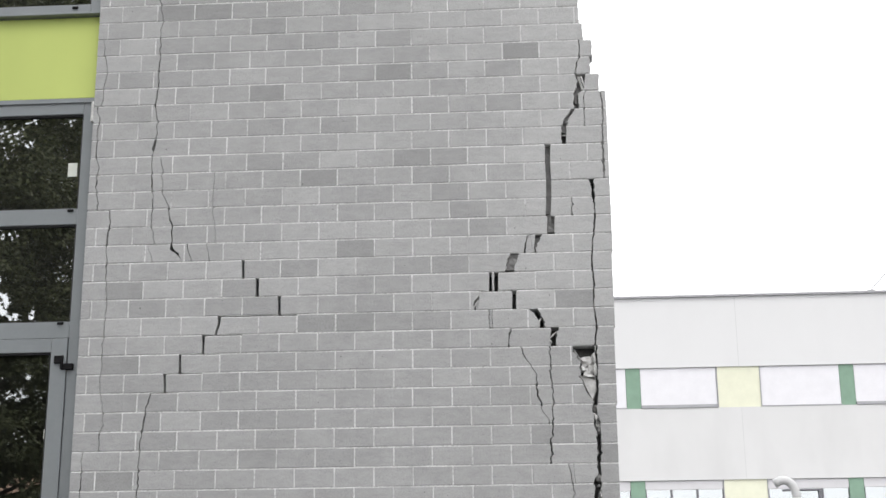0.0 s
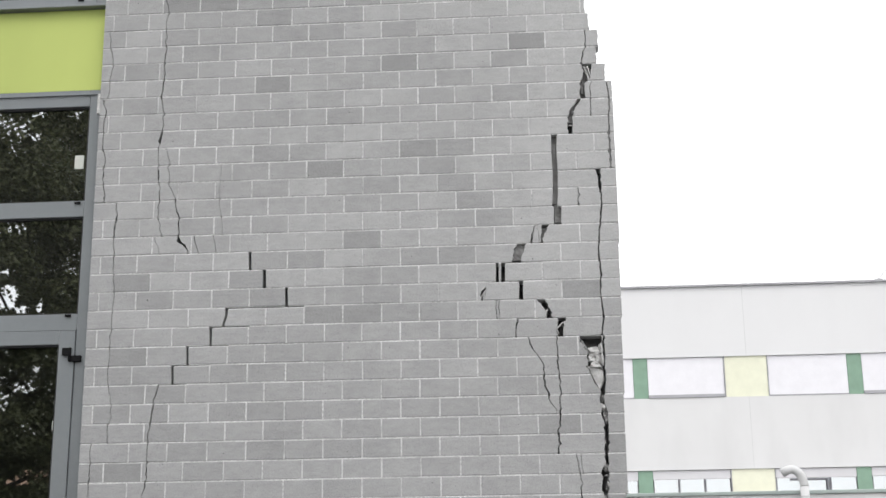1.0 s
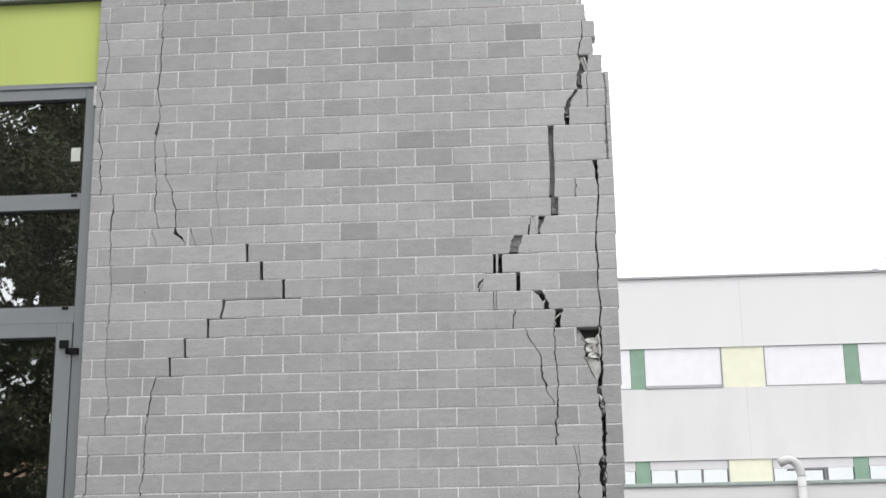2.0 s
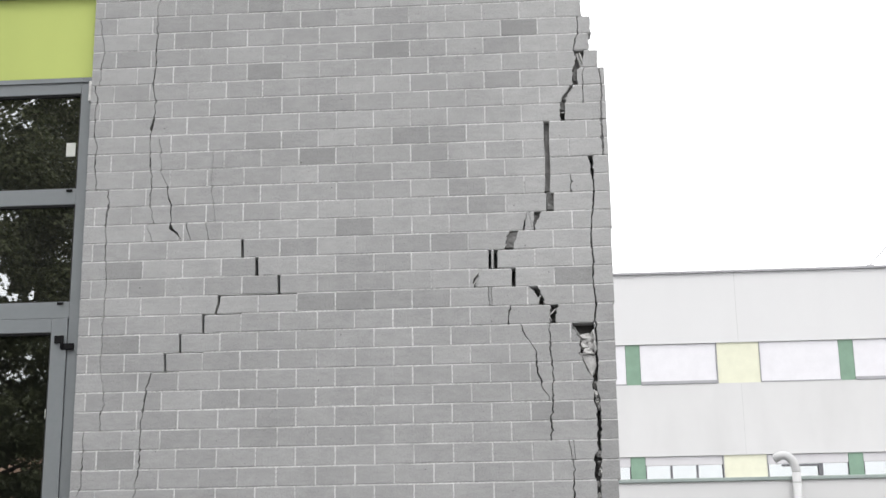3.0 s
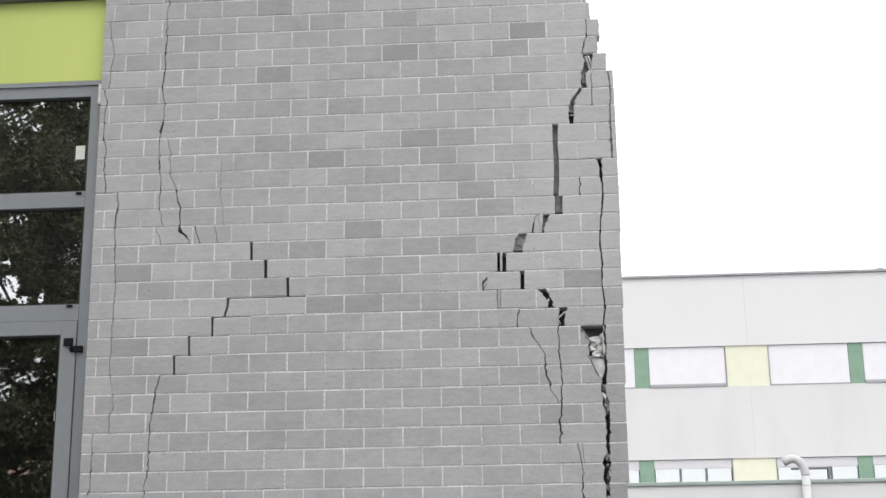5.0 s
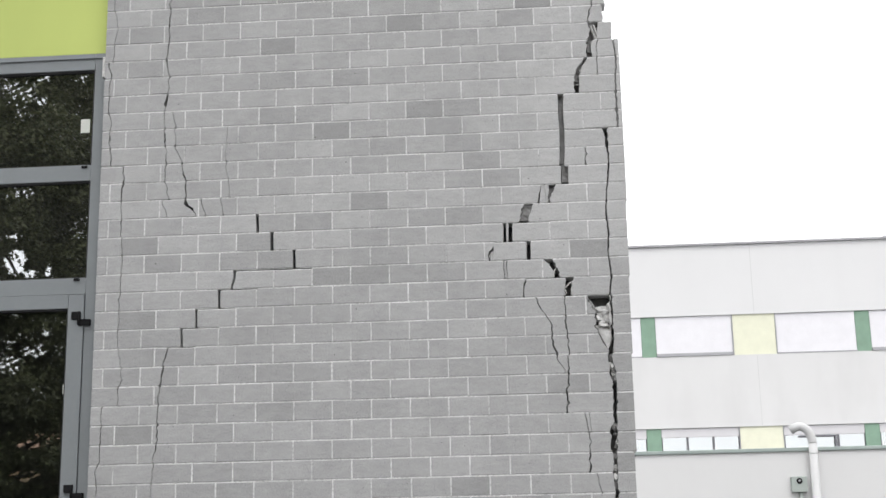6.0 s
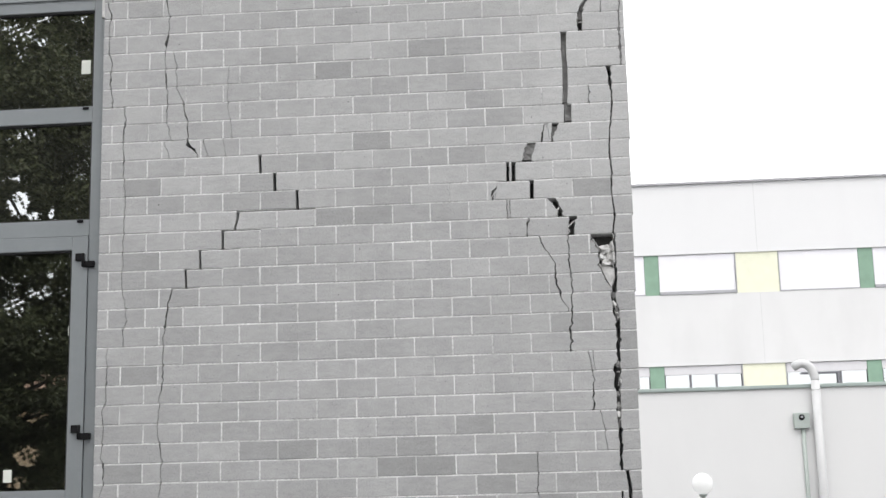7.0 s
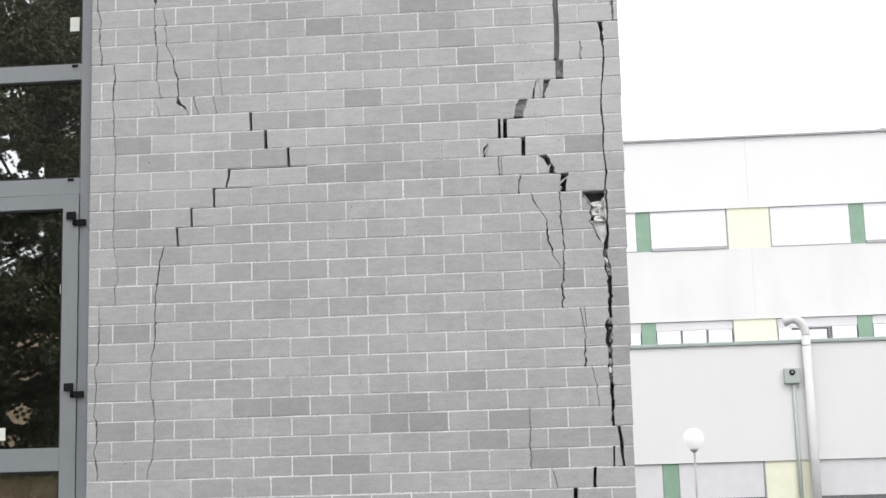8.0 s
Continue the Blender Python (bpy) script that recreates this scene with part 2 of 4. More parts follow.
setting("wall_front", block(-9.0, -3.305, 0.0, 0.34, 0, WALL_TOP), BLOCKS_REST[""], "grey concrete front wall beside the glazing", "wall")
setting("wall_plinth", block(-3.3, -1.78, 0.02, 0.34, 0, 0.4), CORE, "grey concrete plinth under the glazed door", "wall")
setting("floor", block(-9.0, 1.44, 0.35, 9.6, 0.005, 0.4), PLASTER, "plain indoor floor behind the glazing", "floor")
setting("floor_upper", block(-9.0, 1.44, 0.35, 9.6, 5.5, 5.9), PLASTER, "upper floor slab behind the lime panel", "floor")
setting("ceiling", block(-9.25, 1.68, 0.0, 9.85, WALL_TOP + 0.005, WALL_TOP + 0.3), CORE, "flat concrete roof slab of the school block", "ceiling")

# ---------------------------------------------------------------- glazing beside the pier
FX0, FX1, FY = -3.3, -1.70, 0.10


def frame_bar(name, parent, x0, x1, z0, z1, y0=FY, y1=FY + 0.07, label="", mat=None):
    return part(name, block(x0, x1, y0, y1, z0, z1, 0.003), mat or ALU, parent, label)


def glazing():
    win = empty("window_1", (0, 0, 0), "grey aluminium glazing with dark reflecting panes and lime panel", "window", kind="structure")
    frame_bar("mullion", win, -1.88, FX1, 0.4, 5.47)
    frame_bar("mullion", win, -1.88, FX1, 6.115, 8.2)
    frame_bar("mullion", win, FX0, -3.18, 0.4, 8.2)
    for z0, z1 in ((3.684, 3.80), (4.508, 4.625), (5.345, 5.47), (6.115, 6.218), (8.08, 8.2)):
        frame_bar("rail", win, -3.178, -1.882, z0, z1)
    part("glazing_bead", block(-3.178, -1.79, FY - 0.012, FY - 0.001, 5.43, 5.442, 0.002), ALU, win)
    part("drip_sill", block(-3.178, -1.78, FY - 0.055, FY - 0.001, 6.117, 6.135, 0.003), ALU, win, "projecting grey drip sill")
    part("foam_filler", block(-1.795, -1.774, -0.004, 0.05, 5.245, 5.40, 0.006), CHUNK, win, "crumbling pale filler at the jamb")
    for z0, z1 in ((3.80, 4.508), (4.625, 5.345), (6.218, 8.08)):
        pane = part("pane", block(-3.178, -1.882, FY + 0.03, FY + 0.036, z0, z1), GLASS, win, "dark coated glass reflecting trees and sky")
        pane.visible_shadow = False
        for nm, a, b, c, d in (("gasket", -3.178, -1.882, z0, z0 + 0.008), ("gasket", -3.178, -1.882, z1 - 0.012, z1), ("gasket", -1.892, -1.882, z0 + 0.008, z1 - 0.012)):
            part(nm, block(a, b, FY + 0.012, FY + 0.028, c, d), GASKET, win, "black rubber seal")
    part("spandrel_panel", block(-3.178, -1.71, FY + 0.004, FY + 0.03, 5.472, 6.113, 0.003), LIME, win, "matt lime green infill panel")
    for x, z in ((-1.997, 6.191), (-1.928, 4.609), (-1.946, 3.787)):
        part("drain_cap", block(x - 0.022, x + 0.022, FY - 0.012, FY + 0.001, z - 0.009, z + 0.009, 0.004), BLACK, win, "small black drain cap")
    part("paper_label", block(-1.978, -1.912, FY + 0.026, FY + 0.029, 4.876, 4.978), PAPER, win, "small pale paper label stuck on the pane")
    return win


def hinge(door, z):
    h = part("hinge", block(-1.966, -1.902, FY - 0.030, FY - 0.013, z + 0.002, z + 0.056, 0.005), BLACK, door, "black stepped door hinge")
    part("hinge_arm", block(-1.918, -1.832, FY - 0.028, FY - 0.001, z - 0.042, z + 0.001, 0.005), BLACK, h)
    part("hinge_pin", lathe([(0.004, 0), (0.010, 0.003), (0.010, 0.092), (0.004, 0.096)], (-1.909, FY - 0.033, z - 0.041), 12), BLACK, h, smooth=True)


def glazed_door():
    door = empty("door_1", (0, 0, 0), "tall grey aluminium door leaf with dark glass and black hinges", "door", kind="structure")
    y0, y1 = FY - 0.012, FY + 0.06
    frame_bar("stile", door, -1.995, -1.8845, 0.42, 3.68, y0, y1)
    frame_bar("stile", door, -3.175, -3.06, 0.42, 3.68, y0, y1)
    for z0, z1 in ((3.583, 3.68), (1.785, 1.94), (0.42, 0.58)):
        frame_bar("rail", door, -3.058, -1.997, z0, z1, y0, y1)
    for z0, z1 in ((1.94, 3.583), (0.58, 1.785)):
        pane = part("pane", block(-3.058, -1.997, FY + 0.02, FY + 0.026, z0, z1), DOOR_GLASS, door, "dark coated glass reflecting trees")
        pane.visible_shadow = False
        part("gasket", block(-3.058, -1.997, FY, FY + 0.018, z1 - 0.012, z1), GASKET, door)
        part("gasket", block(-2.006, -1.997, FY, FY + 0.018, z0, z1 - 0.012), GASKET, door)
    for x0, x1 in ((-3.05, -2.335), (-2.33, -2.012)):
        part("board", block(x0, x1, FY + 0.034, FY + 0.05, 0.59, 1.775, 0.002), BOARD, door, "raw chipboard sheet behind the lower pane")
    part("paper_label", block(-2.44, -2.382, FY + 0.014, FY + 0.018, 2.0, 2.085), PAPER, door, "white paper label on the door glass")
    # Thin added strip stands in for a small white mark on the glass.
    part("pale_mark", block(-2.017, -2.009, FY + 0.014, FY + 0.018, 2.99, 3.055), PAPER, door, "thin pale mark on the glass")
    for z in (3.50, 2.315, 0.9):
        hinge(door, z)
    return door


glazing()
glazed_door()

# ---------------------------------------------------------------- the cracked pier
# Each crack: (x, z, width) down the wall face.
CRACKS = {
    "left_upper": [(-1.344, 6.459, 0.0076), (-1.331, 6.183, 0.0076), (-1.303, 6.046, 0.0076), (-1.313, 5.890, 0.0076), (-1.309, 5.734, 0.0115), (-1.312, 5.623, 0.0115), (-1.311, 5.514, 0.0115), (-1.325, 5.361, 0.0115), (-1.304, 5.188, 0.0076), (-1.304, 5.106, 0.0076), (-1.315, 5.081, 0.0200), (-1.320, 5.009, 0.0190), (-1.327, 4.988, 0.0076), (-1.331, 4.911, 0.0076), (-1.327, 4.814, 0.0076), (-1.326, 4.793, 0.0180), (-1.323, 4.743, 0.0170), (-1.318, 4.717, 0.0076), (-1.303, 4.658, 0.0076), (-1.314, 4.567, 0.0115), (-1.309, 4.451, 0.0076), (-1.287, 4.327, 0.0076), (-1.253, 4.285, 0.0115)],
    "left_branch": [(-1.273, 4.960, 0.0057), (-1.248, 4.866, 0.0076), (-1.250, 4.740, 0.0076), (-1.230, 4.656, 0.0076), (-1.195, 4.593, 0.0095), (-1.183, 4.509, 0.0120), (-1.164, 4.447, 0.0120), (-1.162, 4.303, 0.0140), (-1.149, 4.278, 0.0330), (-1.090, 4.204, 0.0100)],
    "jamb_top": [(-1.740, 5.906, 0.0057), (-1.714, 5.749, 0.0076), (-1.693, 5.593, 0.0057), (-1.708, 5.506, 0.0076), (-1.713, 5.379, 0.0076)],
    "jamb_high": [(-1.754, 5.372, 0.0115), (-1.726, 5.245, 0.0115), (-1.739, 5.117, 0.0076), (-1.735, 4.988, 0.0115), (-1.708, 4.881, 0.0076), (-1.724, 4.806, 0.0076), (-1.722, 4.776, 0.0190), (-1.720, 4.747, 0.0153), (-1.710, 4.713, 0.0115), (-1.703, 4.587, 0.0115)],
    "jamb_mid": [(-1.617, 4.572, 0.0115), (-1.595, 4.480, 0.0115), (-1.620, 4.419, 0.0191), (-1.617, 4.296, 0.0076), (-1.618, 4.173, 0.0115), (-1.607, 4.051, 0.0076), (-1.597, 3.890, 0.0076), (-1.609, 3.692, 0.0076), (-1.608, 3.613, 0.0076), (-1.607, 3.398, 0.0057), (-1.603, 3.262, 0.0057), (-1.576, 3.128, 0.0050), (-1.578, 3.032, 0.0057), (-1.591, 2.995, 0.0095), (-1.588, 2.874, 0.0076)],
    "jamb_low": [(-1.702, 2.853, 0.0076), (-1.702, 2.733, 0.0076), (-1.706, 2.677, 0.0115), (-1.703, 2.654, 0.0115), (-1.697, 2.501, 0.0076), (-1.732, 2.456, 0.0076), (-1.714, 2.312, 0.0115), (-1.721, 2.218, 0.0076), (-1.732, 2.162, 0.0057), (-1.707, 2.060, 0.0153), (-1.710, 1.955, 0.0076), (-1.732, 1.900, 0.0057), (-1.704, 1.806, 0.0153), (-1.702, 1.706, 0.0076)],
    "slot_0": [(-0.654, 4.175, 0.0191), (-0.651, 4.071, 0.0191)],
    "slot_1": [(-0.551, 4.040, 0.0229), (-0.549, 3.940, 0.0229)],
    "slot_2": [(-0.396, 3.916, 0.0191), (-0.393, 3.809, 0.0191)],
    "step_a": [(-0.806, 3.783, 0.0191), (-0.808, 3.732, 0.0153), (-0.825, 3.673, 0.0153)],
    "step_b": [(-0.911, 3.668, 0.0191), (-0.910, 3.550, 0.0153)],
    "step_c": [(-1.068, 3.515, 0.0153), (-1.064, 3.413, 0.0153)],
    "step_d": [(-1.167, 3.392, 0.0153), (-1.162, 3.284, 0.0153)],
    "left_lower": [(-1.258, 3.259, 0.0115), (-1.284, 3.160, 0.0115), (-1.294, 3.065, 0.0153), (-1.306, 2.989, 0.0115), (-1.317, 2.914, 0.0115), (-1.315, 2.801, 0.0115), (-1.317, 2.689, 0.0115), (-1.318, 2.602, 0.0115), (-1.337, 2.545, 0.0076), (-1.340, 2.413, 0.0076), (-1.347, 2.262, 0.0076), (-1.328, 2.216, 0.0153), (-1.316, 2.111, 0.0076), (-1.322, 1.943, 0.0095), (-1.329, 1.851, 0.0076), (-1.355, 1.777, 0.0076), (-1.370, 1.704, 0.0076)],
    "corner_top": [(1.717, 5.728, 0.0115), (1.710, 5.641, 0.0115), (1.680, 5.491, 0.0115)],
    "corner_break": [(1.722, 5.476, 0.0720), (1.714, 5.420, 0.0620), (1.708, 5.362, 0.0580), (1.682, 5.345, 0.0360), (1.675, 5.245, 0.0340)],
    "corner_lean": [(1.658, 5.225, 0.0220), (1.610, 5.160, 0.0320), (1.588, 5.084, 0.0370), (1.583, 4.960, 0.0370)],
    "slot_tall": [(1.468, 4.946, 0.0382), (1.464, 4.821, 0.0344), (1.468, 4.697, 0.0344), (1.465, 4.574, 0.0344), (1.457, 4.452, 0.0344)],
    "slot_short": [(1.476, 4.443, 0.0496), (1.472, 4.322, 0.0496)],
    "chip_a": [(1.313, 4.303, 0.0080), (1.300, 4.260, 0.0140), (1.283, 4.195, 0.0200)],
    "chip_b": [(1.378, 4.303, 0.0450), (1.366, 4.250, 0.0300), (1.360, 4.195, 0.0140)],
    "gap_a": [(1.218, 4.180, 0.0720), (1.197, 4.120, 0.0680), (1.180, 4.066, 0.0600)],
    "twin_a": [(1.053, 4.053, 0.0191), (1.051, 3.930, 0.0191)],
    "twin_b": [(1.092, 4.052, 0.0267), (1.089, 3.929, 0.0267)],
    "notch": [(1.003, 3.916, 0.0210), (0.945, 3.847, 0.0230), (0.938, 3.807, 0.0150)],
    "slot_low": [(1.211, 3.915, 0.0267), (1.208, 3.797, 0.0267)],
    "gap_b": [(1.343, 3.785, 0.0550), (1.374, 3.735, 0.0400), (1.400, 3.690, 0.0360)],
    "gap_c": [(1.471, 3.665, 0.0460), (1.467, 3.556, 0.0440)],
    "right_mid": [(1.436, 3.539, 0.0115), (1.444, 3.427, 0.0115), (1.438, 3.351, 0.0115), (1.449, 3.237, 0.0115), (1.449, 3.124, 0.0115), (1.446, 3.012, 0.0115), (1.435, 2.901, 0.0153), (1.427, 2.768, 0.0153)],
    "right_fork": [(1.240, 3.540, 0.0115), (1.275, 3.450, 0.0115), (1.319, 3.400, 0.0076), (1.347, 3.334, 0.0115), (1.344, 3.220, 0.0153), (1.372, 3.145, 0.0115), (1.399, 3.069, 0.0076), (1.420, 3.020, 0.0076)],
    "right_low": [(1.533, 2.759, 0.0076), (1.555, 2.660, 0.0076), (1.564, 2.605, 0.0076), (1.565, 2.537, 0.0115), (1.561, 2.359, 0.0153)],
    "edge_high": [(1.850, 5.352, 0.0120), (1.862, 5.200, 0.0160), (1.854, 5.060, 0.0140), (1.852, 4.948, 0.0170), (1.852, 4.800, 0.0190), (1.853, 4.710, 0.0170)],
    "edge_mid": [(1.764, 4.696, 0.0344), (1.771, 4.585, 0.0191), (1.779, 4.483, 0.0153), (1.770, 4.362, 0.0153), (1.750, 4.242, 0.0115), (1.744, 4.082, 0.0153), (1.754, 3.964, 0.0153), (1.744, 3.807, 0.0115), (1.758, 3.682, 0.0153), (1.741, 3.536, 0.0153)],
    "edge_low": [(1.748, 3.520, 0.0180), (1.748, 3.383, 0.0180), (1.735, 3.193, 0.0280), (1.722, 3.081, 0.0300), (1.733, 3.030, 0.0420), (1.746, 2.931, 0.0280), (1.742, 2.800, 0.0300), (1.736, 2.673, 0.0220), (1.726, 2.628, 0.0460), (1.720, 2.504, 0.0480), (1.722, 2.490, 0.0240), (1.722, 2.383, 0.0300), (1.721, 2.327, 0.0240), (1.724, 2.162, 0.0240), (1.720, 1.990, 0.0210)],
    "edge_foot": [(1.755, 1.971, 0.0191), (1.771, 1.850, 0.0229), (1.768, 1.796, 0.0191), (1.776, 1.724, 0.0153)],
    "foot_a": [(1.719, 1.834, 0.0115), (1.714, 1.718, 0.0115)],
    "foot_b": [(1.590, 1.707, 0.0191), (1.584, 1.592, 0.0191)],
    "foot_c": [(1.460, 1.581, 0.0267), (1.455, 1.470, 0.0267)],
    "hair_a": [(1.040, 3.789, 0.0095), (1.046, 3.676, 0.0095)],
    "hair_b": [(1.175, 3.657, 0.0115), (1.172, 3.549, 0.0115)],
    "hair_c": [(1.624, 4.569, 0.0115), (1.619, 4.455, 0.0115)],
    "hair_d": [(1.738, 5.338, 0.0076), (1.729, 5.101, 0.0095)],
    "hair_e": [(1.181, 2.087, 0.0095), (1.180, 1.959, 0.0095), (1.181, 1.723, 0.0095)],
    "hair_f": [(1.309, 1.705, 0.0076), (1.348, 1.592, 0.0076)],
    "hair_g": [(-1.326, 4.308, 0.0061), (-1.297, 4.205, 0.0061)],
    "hair_h": [(-1.054, 4.300, 0.0110), (-1.022, 4.198, 0.0057)],
    "hair_i": [(-0.915, 4.305, 0.0060), (-0.891, 4.194, 0.0070)],
    "hair_j": [(-0.874, 4.813, 0.0022), (-0.885, 4.563, 0.0022), (-0.844, 4.315, 0.0026)],
    "hair_k": [(1.609, 2.350, 0.0057), (1.635, 2.121, 0.0057)],
    "hair_l": [(1.326, 4.300, 0.0050), (1.346, 4.198, 0.0050)],
    "hair_m": [(0.978, 3.862, 0.0060), (0.955, 3.805, 0.0060)],
    "hair_n": [(1.572, 2.755, 0.0050), (1.575, 2.640, 0.0050)],
    "hair_o": [(1.062, 3.789, 0.0070), (1.064, 3.680, 0.0060)],
    "hole": [(1.664, 3.526, 0.1650), (1.675, 3.468, 0.1420), (1.688, 3.411, 0.1100), (1.687, 3.300, 0.1120), (1.714, 3.200, 0.0620), (1.724, 3.150, 0.0300)],
}
COURSE, LENGTH, TOP_LINE, TOP_ROW = 0.13039, 0.26, 3.660, 18
# Where the outer corner has broken away: (lowest z, x of the edge).
EDGE = [(5.86, 1.718), (5.73, 1.742), (5.60, 1.803), (5.47, 1.785), (5.34, 1.842), (5.20, 1.886), (4.2, 1.888), (3.7, 1.880), (3.2, 1.872), (2.5, 1.864), (1.9, 1.850), (-1.0, 1.845)]
# Darker and paler blocks: (course, block).
DARK = {(-1, -5), (-1, -4), (0, -3), (2, 4), (3, 1), (4, -3), (8, 1), (9, -1), (13, 0), (15, -6), (16, 5), (17, -1), (17, 0), (19, -6), (23, 5), (25, -6), (28, 2), (29, -3), (29, -2), (29, 1), (30, -7), (30, 0), (30, 1), (30, 3), (31, 3), (32, -1), (32, 4)}
DULL = {(-1, -3), (-1, -2), (-1, 0), (0, -5), (0, -4), (1, -5), (1, -2), (1, -1), (1, 1), (2, -5), (3, -6), (3, -5), (3, 0), (3, 4), (5, -6), (5, 4), (6, -3), (6, -1), (8, -3), (8, 2), (9, 2), (10, 0), (10, 2), (11, 3), (12, 3), (14, -2), (14, 1), (14, 2), (15, -3), (15, 0), (15, 1), (16, -6), (16, -4), (16, -3), (16, -1), (16, 0), (17, 1), (17, 2), (20, -6), (24, 4), (29, -1), (29, 2), (29, 3), (29, 4), (30, -5), (30, -4), (30, 4), (31, -2), (31, 1), (31, 2), (31, 5), (31, 6), (33, -2)}
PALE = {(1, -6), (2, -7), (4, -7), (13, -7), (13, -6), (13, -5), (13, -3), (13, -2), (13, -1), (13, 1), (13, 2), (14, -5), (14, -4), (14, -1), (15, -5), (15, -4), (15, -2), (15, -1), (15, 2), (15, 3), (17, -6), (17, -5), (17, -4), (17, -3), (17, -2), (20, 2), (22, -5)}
SEAMS = [(11, -1.70, -1.62, 0.004), (17, -0.81, -0.393, 0.008), (18, -0.915, -0.822, 0.007), (19, -1.07, -0.915, 0.005), (20, -1.165, -1.07, 0.005), (21, -1.255, -1.165, 0.004),
         (18, 1.385, 1.45, 0.004), (15, 1.20, 1.30, 0.003), (16, 1.08, 1.20, 0.004), (10, 1.72, 1.80, 0.004)]
# How far the panel beyond a wide crack has slid outwards.
PUSHED = {"slot_tall": 0.057, "slot_short": 0.057, "chip_b": 0.06, "gap_a": 0.057, "twin_b": 0.056, "slot_low": 0.057, "gap_b": 0.05, "gap_c": 0.057,
          "corner_lean": 0.03, "corner_break": 0.02, "right_mid": 0.02}
LEVELS = 9


def line_z(row):
    return TOP_LINE - COURSE * (row - TOP_ROW)


def edge_x(z):
    for low, x in EDGE:
        if z >= low:
            return x
    return EDGE[-1][1]


def crack_at(points, z):
    if z > points[0][1] + 0.012 or z < points[-1][1] - 0.012:
        return None
    z = min(max(z, points[-1][1]), points[0][1])
    for (xa, za, wa), (xb, zb, wb) in zip(points, points[1:]):
        if za >= z >= zb:
            k = (za - z) / max(za - zb, 1e-6)
            return xa + k * (xb - xa), wa + k * (wb - wa)
    return points[-1][0], points[-1][2]


def crack_sides(name, points, levels):
    """The two sides of a crack at the levels of one course, or None if it misses the course."""
    mid = crack_at(points, (levels[0] + levels[-1]) / 2)
    if mid is None:
        return None
    straight = "slot" in name or "twin" in name or "step" in name or "foot" in name
    left, right = [], []
    for z in levels:
        x, w = crack_at(points, min(max(z, points[-1][1]), points[0][1]))
        if not straight:
            calm = 0.55 if name == "edge_low" else 0.4 if name.startswith("edge") else 0.75
            x += calm * 0.015 * noise.noise(Vector((x * 9, z * 24, len(name)))) + calm * 0.014 * noise.noise(Vector((x, z * 95, 7)))
            w *= 1 + (0.7 if w < 0.02 else 0.5) * noise.noise(Vector((x * 20, z * 45, 3 + len(name))))
            w *= 0.46 if w < 0.013 else 0.68 if w < 0.02 else 0.92
        w = max(w, 0.0015)
        left.append(x - w / 2)
        right.append(x + w / 2)
    return left, right


def prism(left, right, levels, y0, y1, inset_l, inset_r, inset_z, chamfer):
    """A piece of wall between two sides; its front edges are chamfered."""
    top, low = levels[0] - inset_z, levels[-1] + inset_z
    zs = [top + (low - top) * i / (len(levels) - 1) for i in range(len(levels))]
    rough = 0.0016 if inset_z else 0.0

    def worn(x, z):
        return x + rough * noise.noise(Vector((x * 40, z * 70, 2))), z + rough * noise.noise(Vector((x * 30, z * 50, 9)))

    ring = [worn(left[i] + inset_l, zs[i]) for i in range(len(zs))]
    ring += [worn(left[-1] + inset_l + (right[-1] - inset_r - left[-1] - inset_l) * k, zs[-1]) for k in (0.33, 0.67)]
    ring += [worn(right[i] - inset_r, zs[i]) for i in reversed(range(len(zs)))]
    ring += [worn(left[0] + inset_l + (right[0] - inset_r - left[0] - inset_l) * k, zs[0]) for k in (0.67, 0.33)]
    cx, cz = sum(p[0] for p in ring) / len(ring), (top + low) / 2
    half_x, half_z = max(max(p[0] for p in ring) - cx, 0.002), (top - low) / 2
    kx, kz = max(0.2, 1 - chamfer / half_x), max(0.2, 1 - chamfer / half_z)
    n = len(ring)
    verts = [(cx + (x - cx) * kx, y0, cz + (z - cz) * kz) for x, z in ring]
    verts += [(x, y0 + chamfer, z) for x, z in ring] + [(x, y1, z) for x, z in ring]
    faces = [tuple(range(n))]
    for a in (0, n):
        faces += [(a + i, a + n + i, a + n + (i + 1) % n, a + (i + 1) % n) for i in range(n)]
    return verts, faces, (cx, cz)


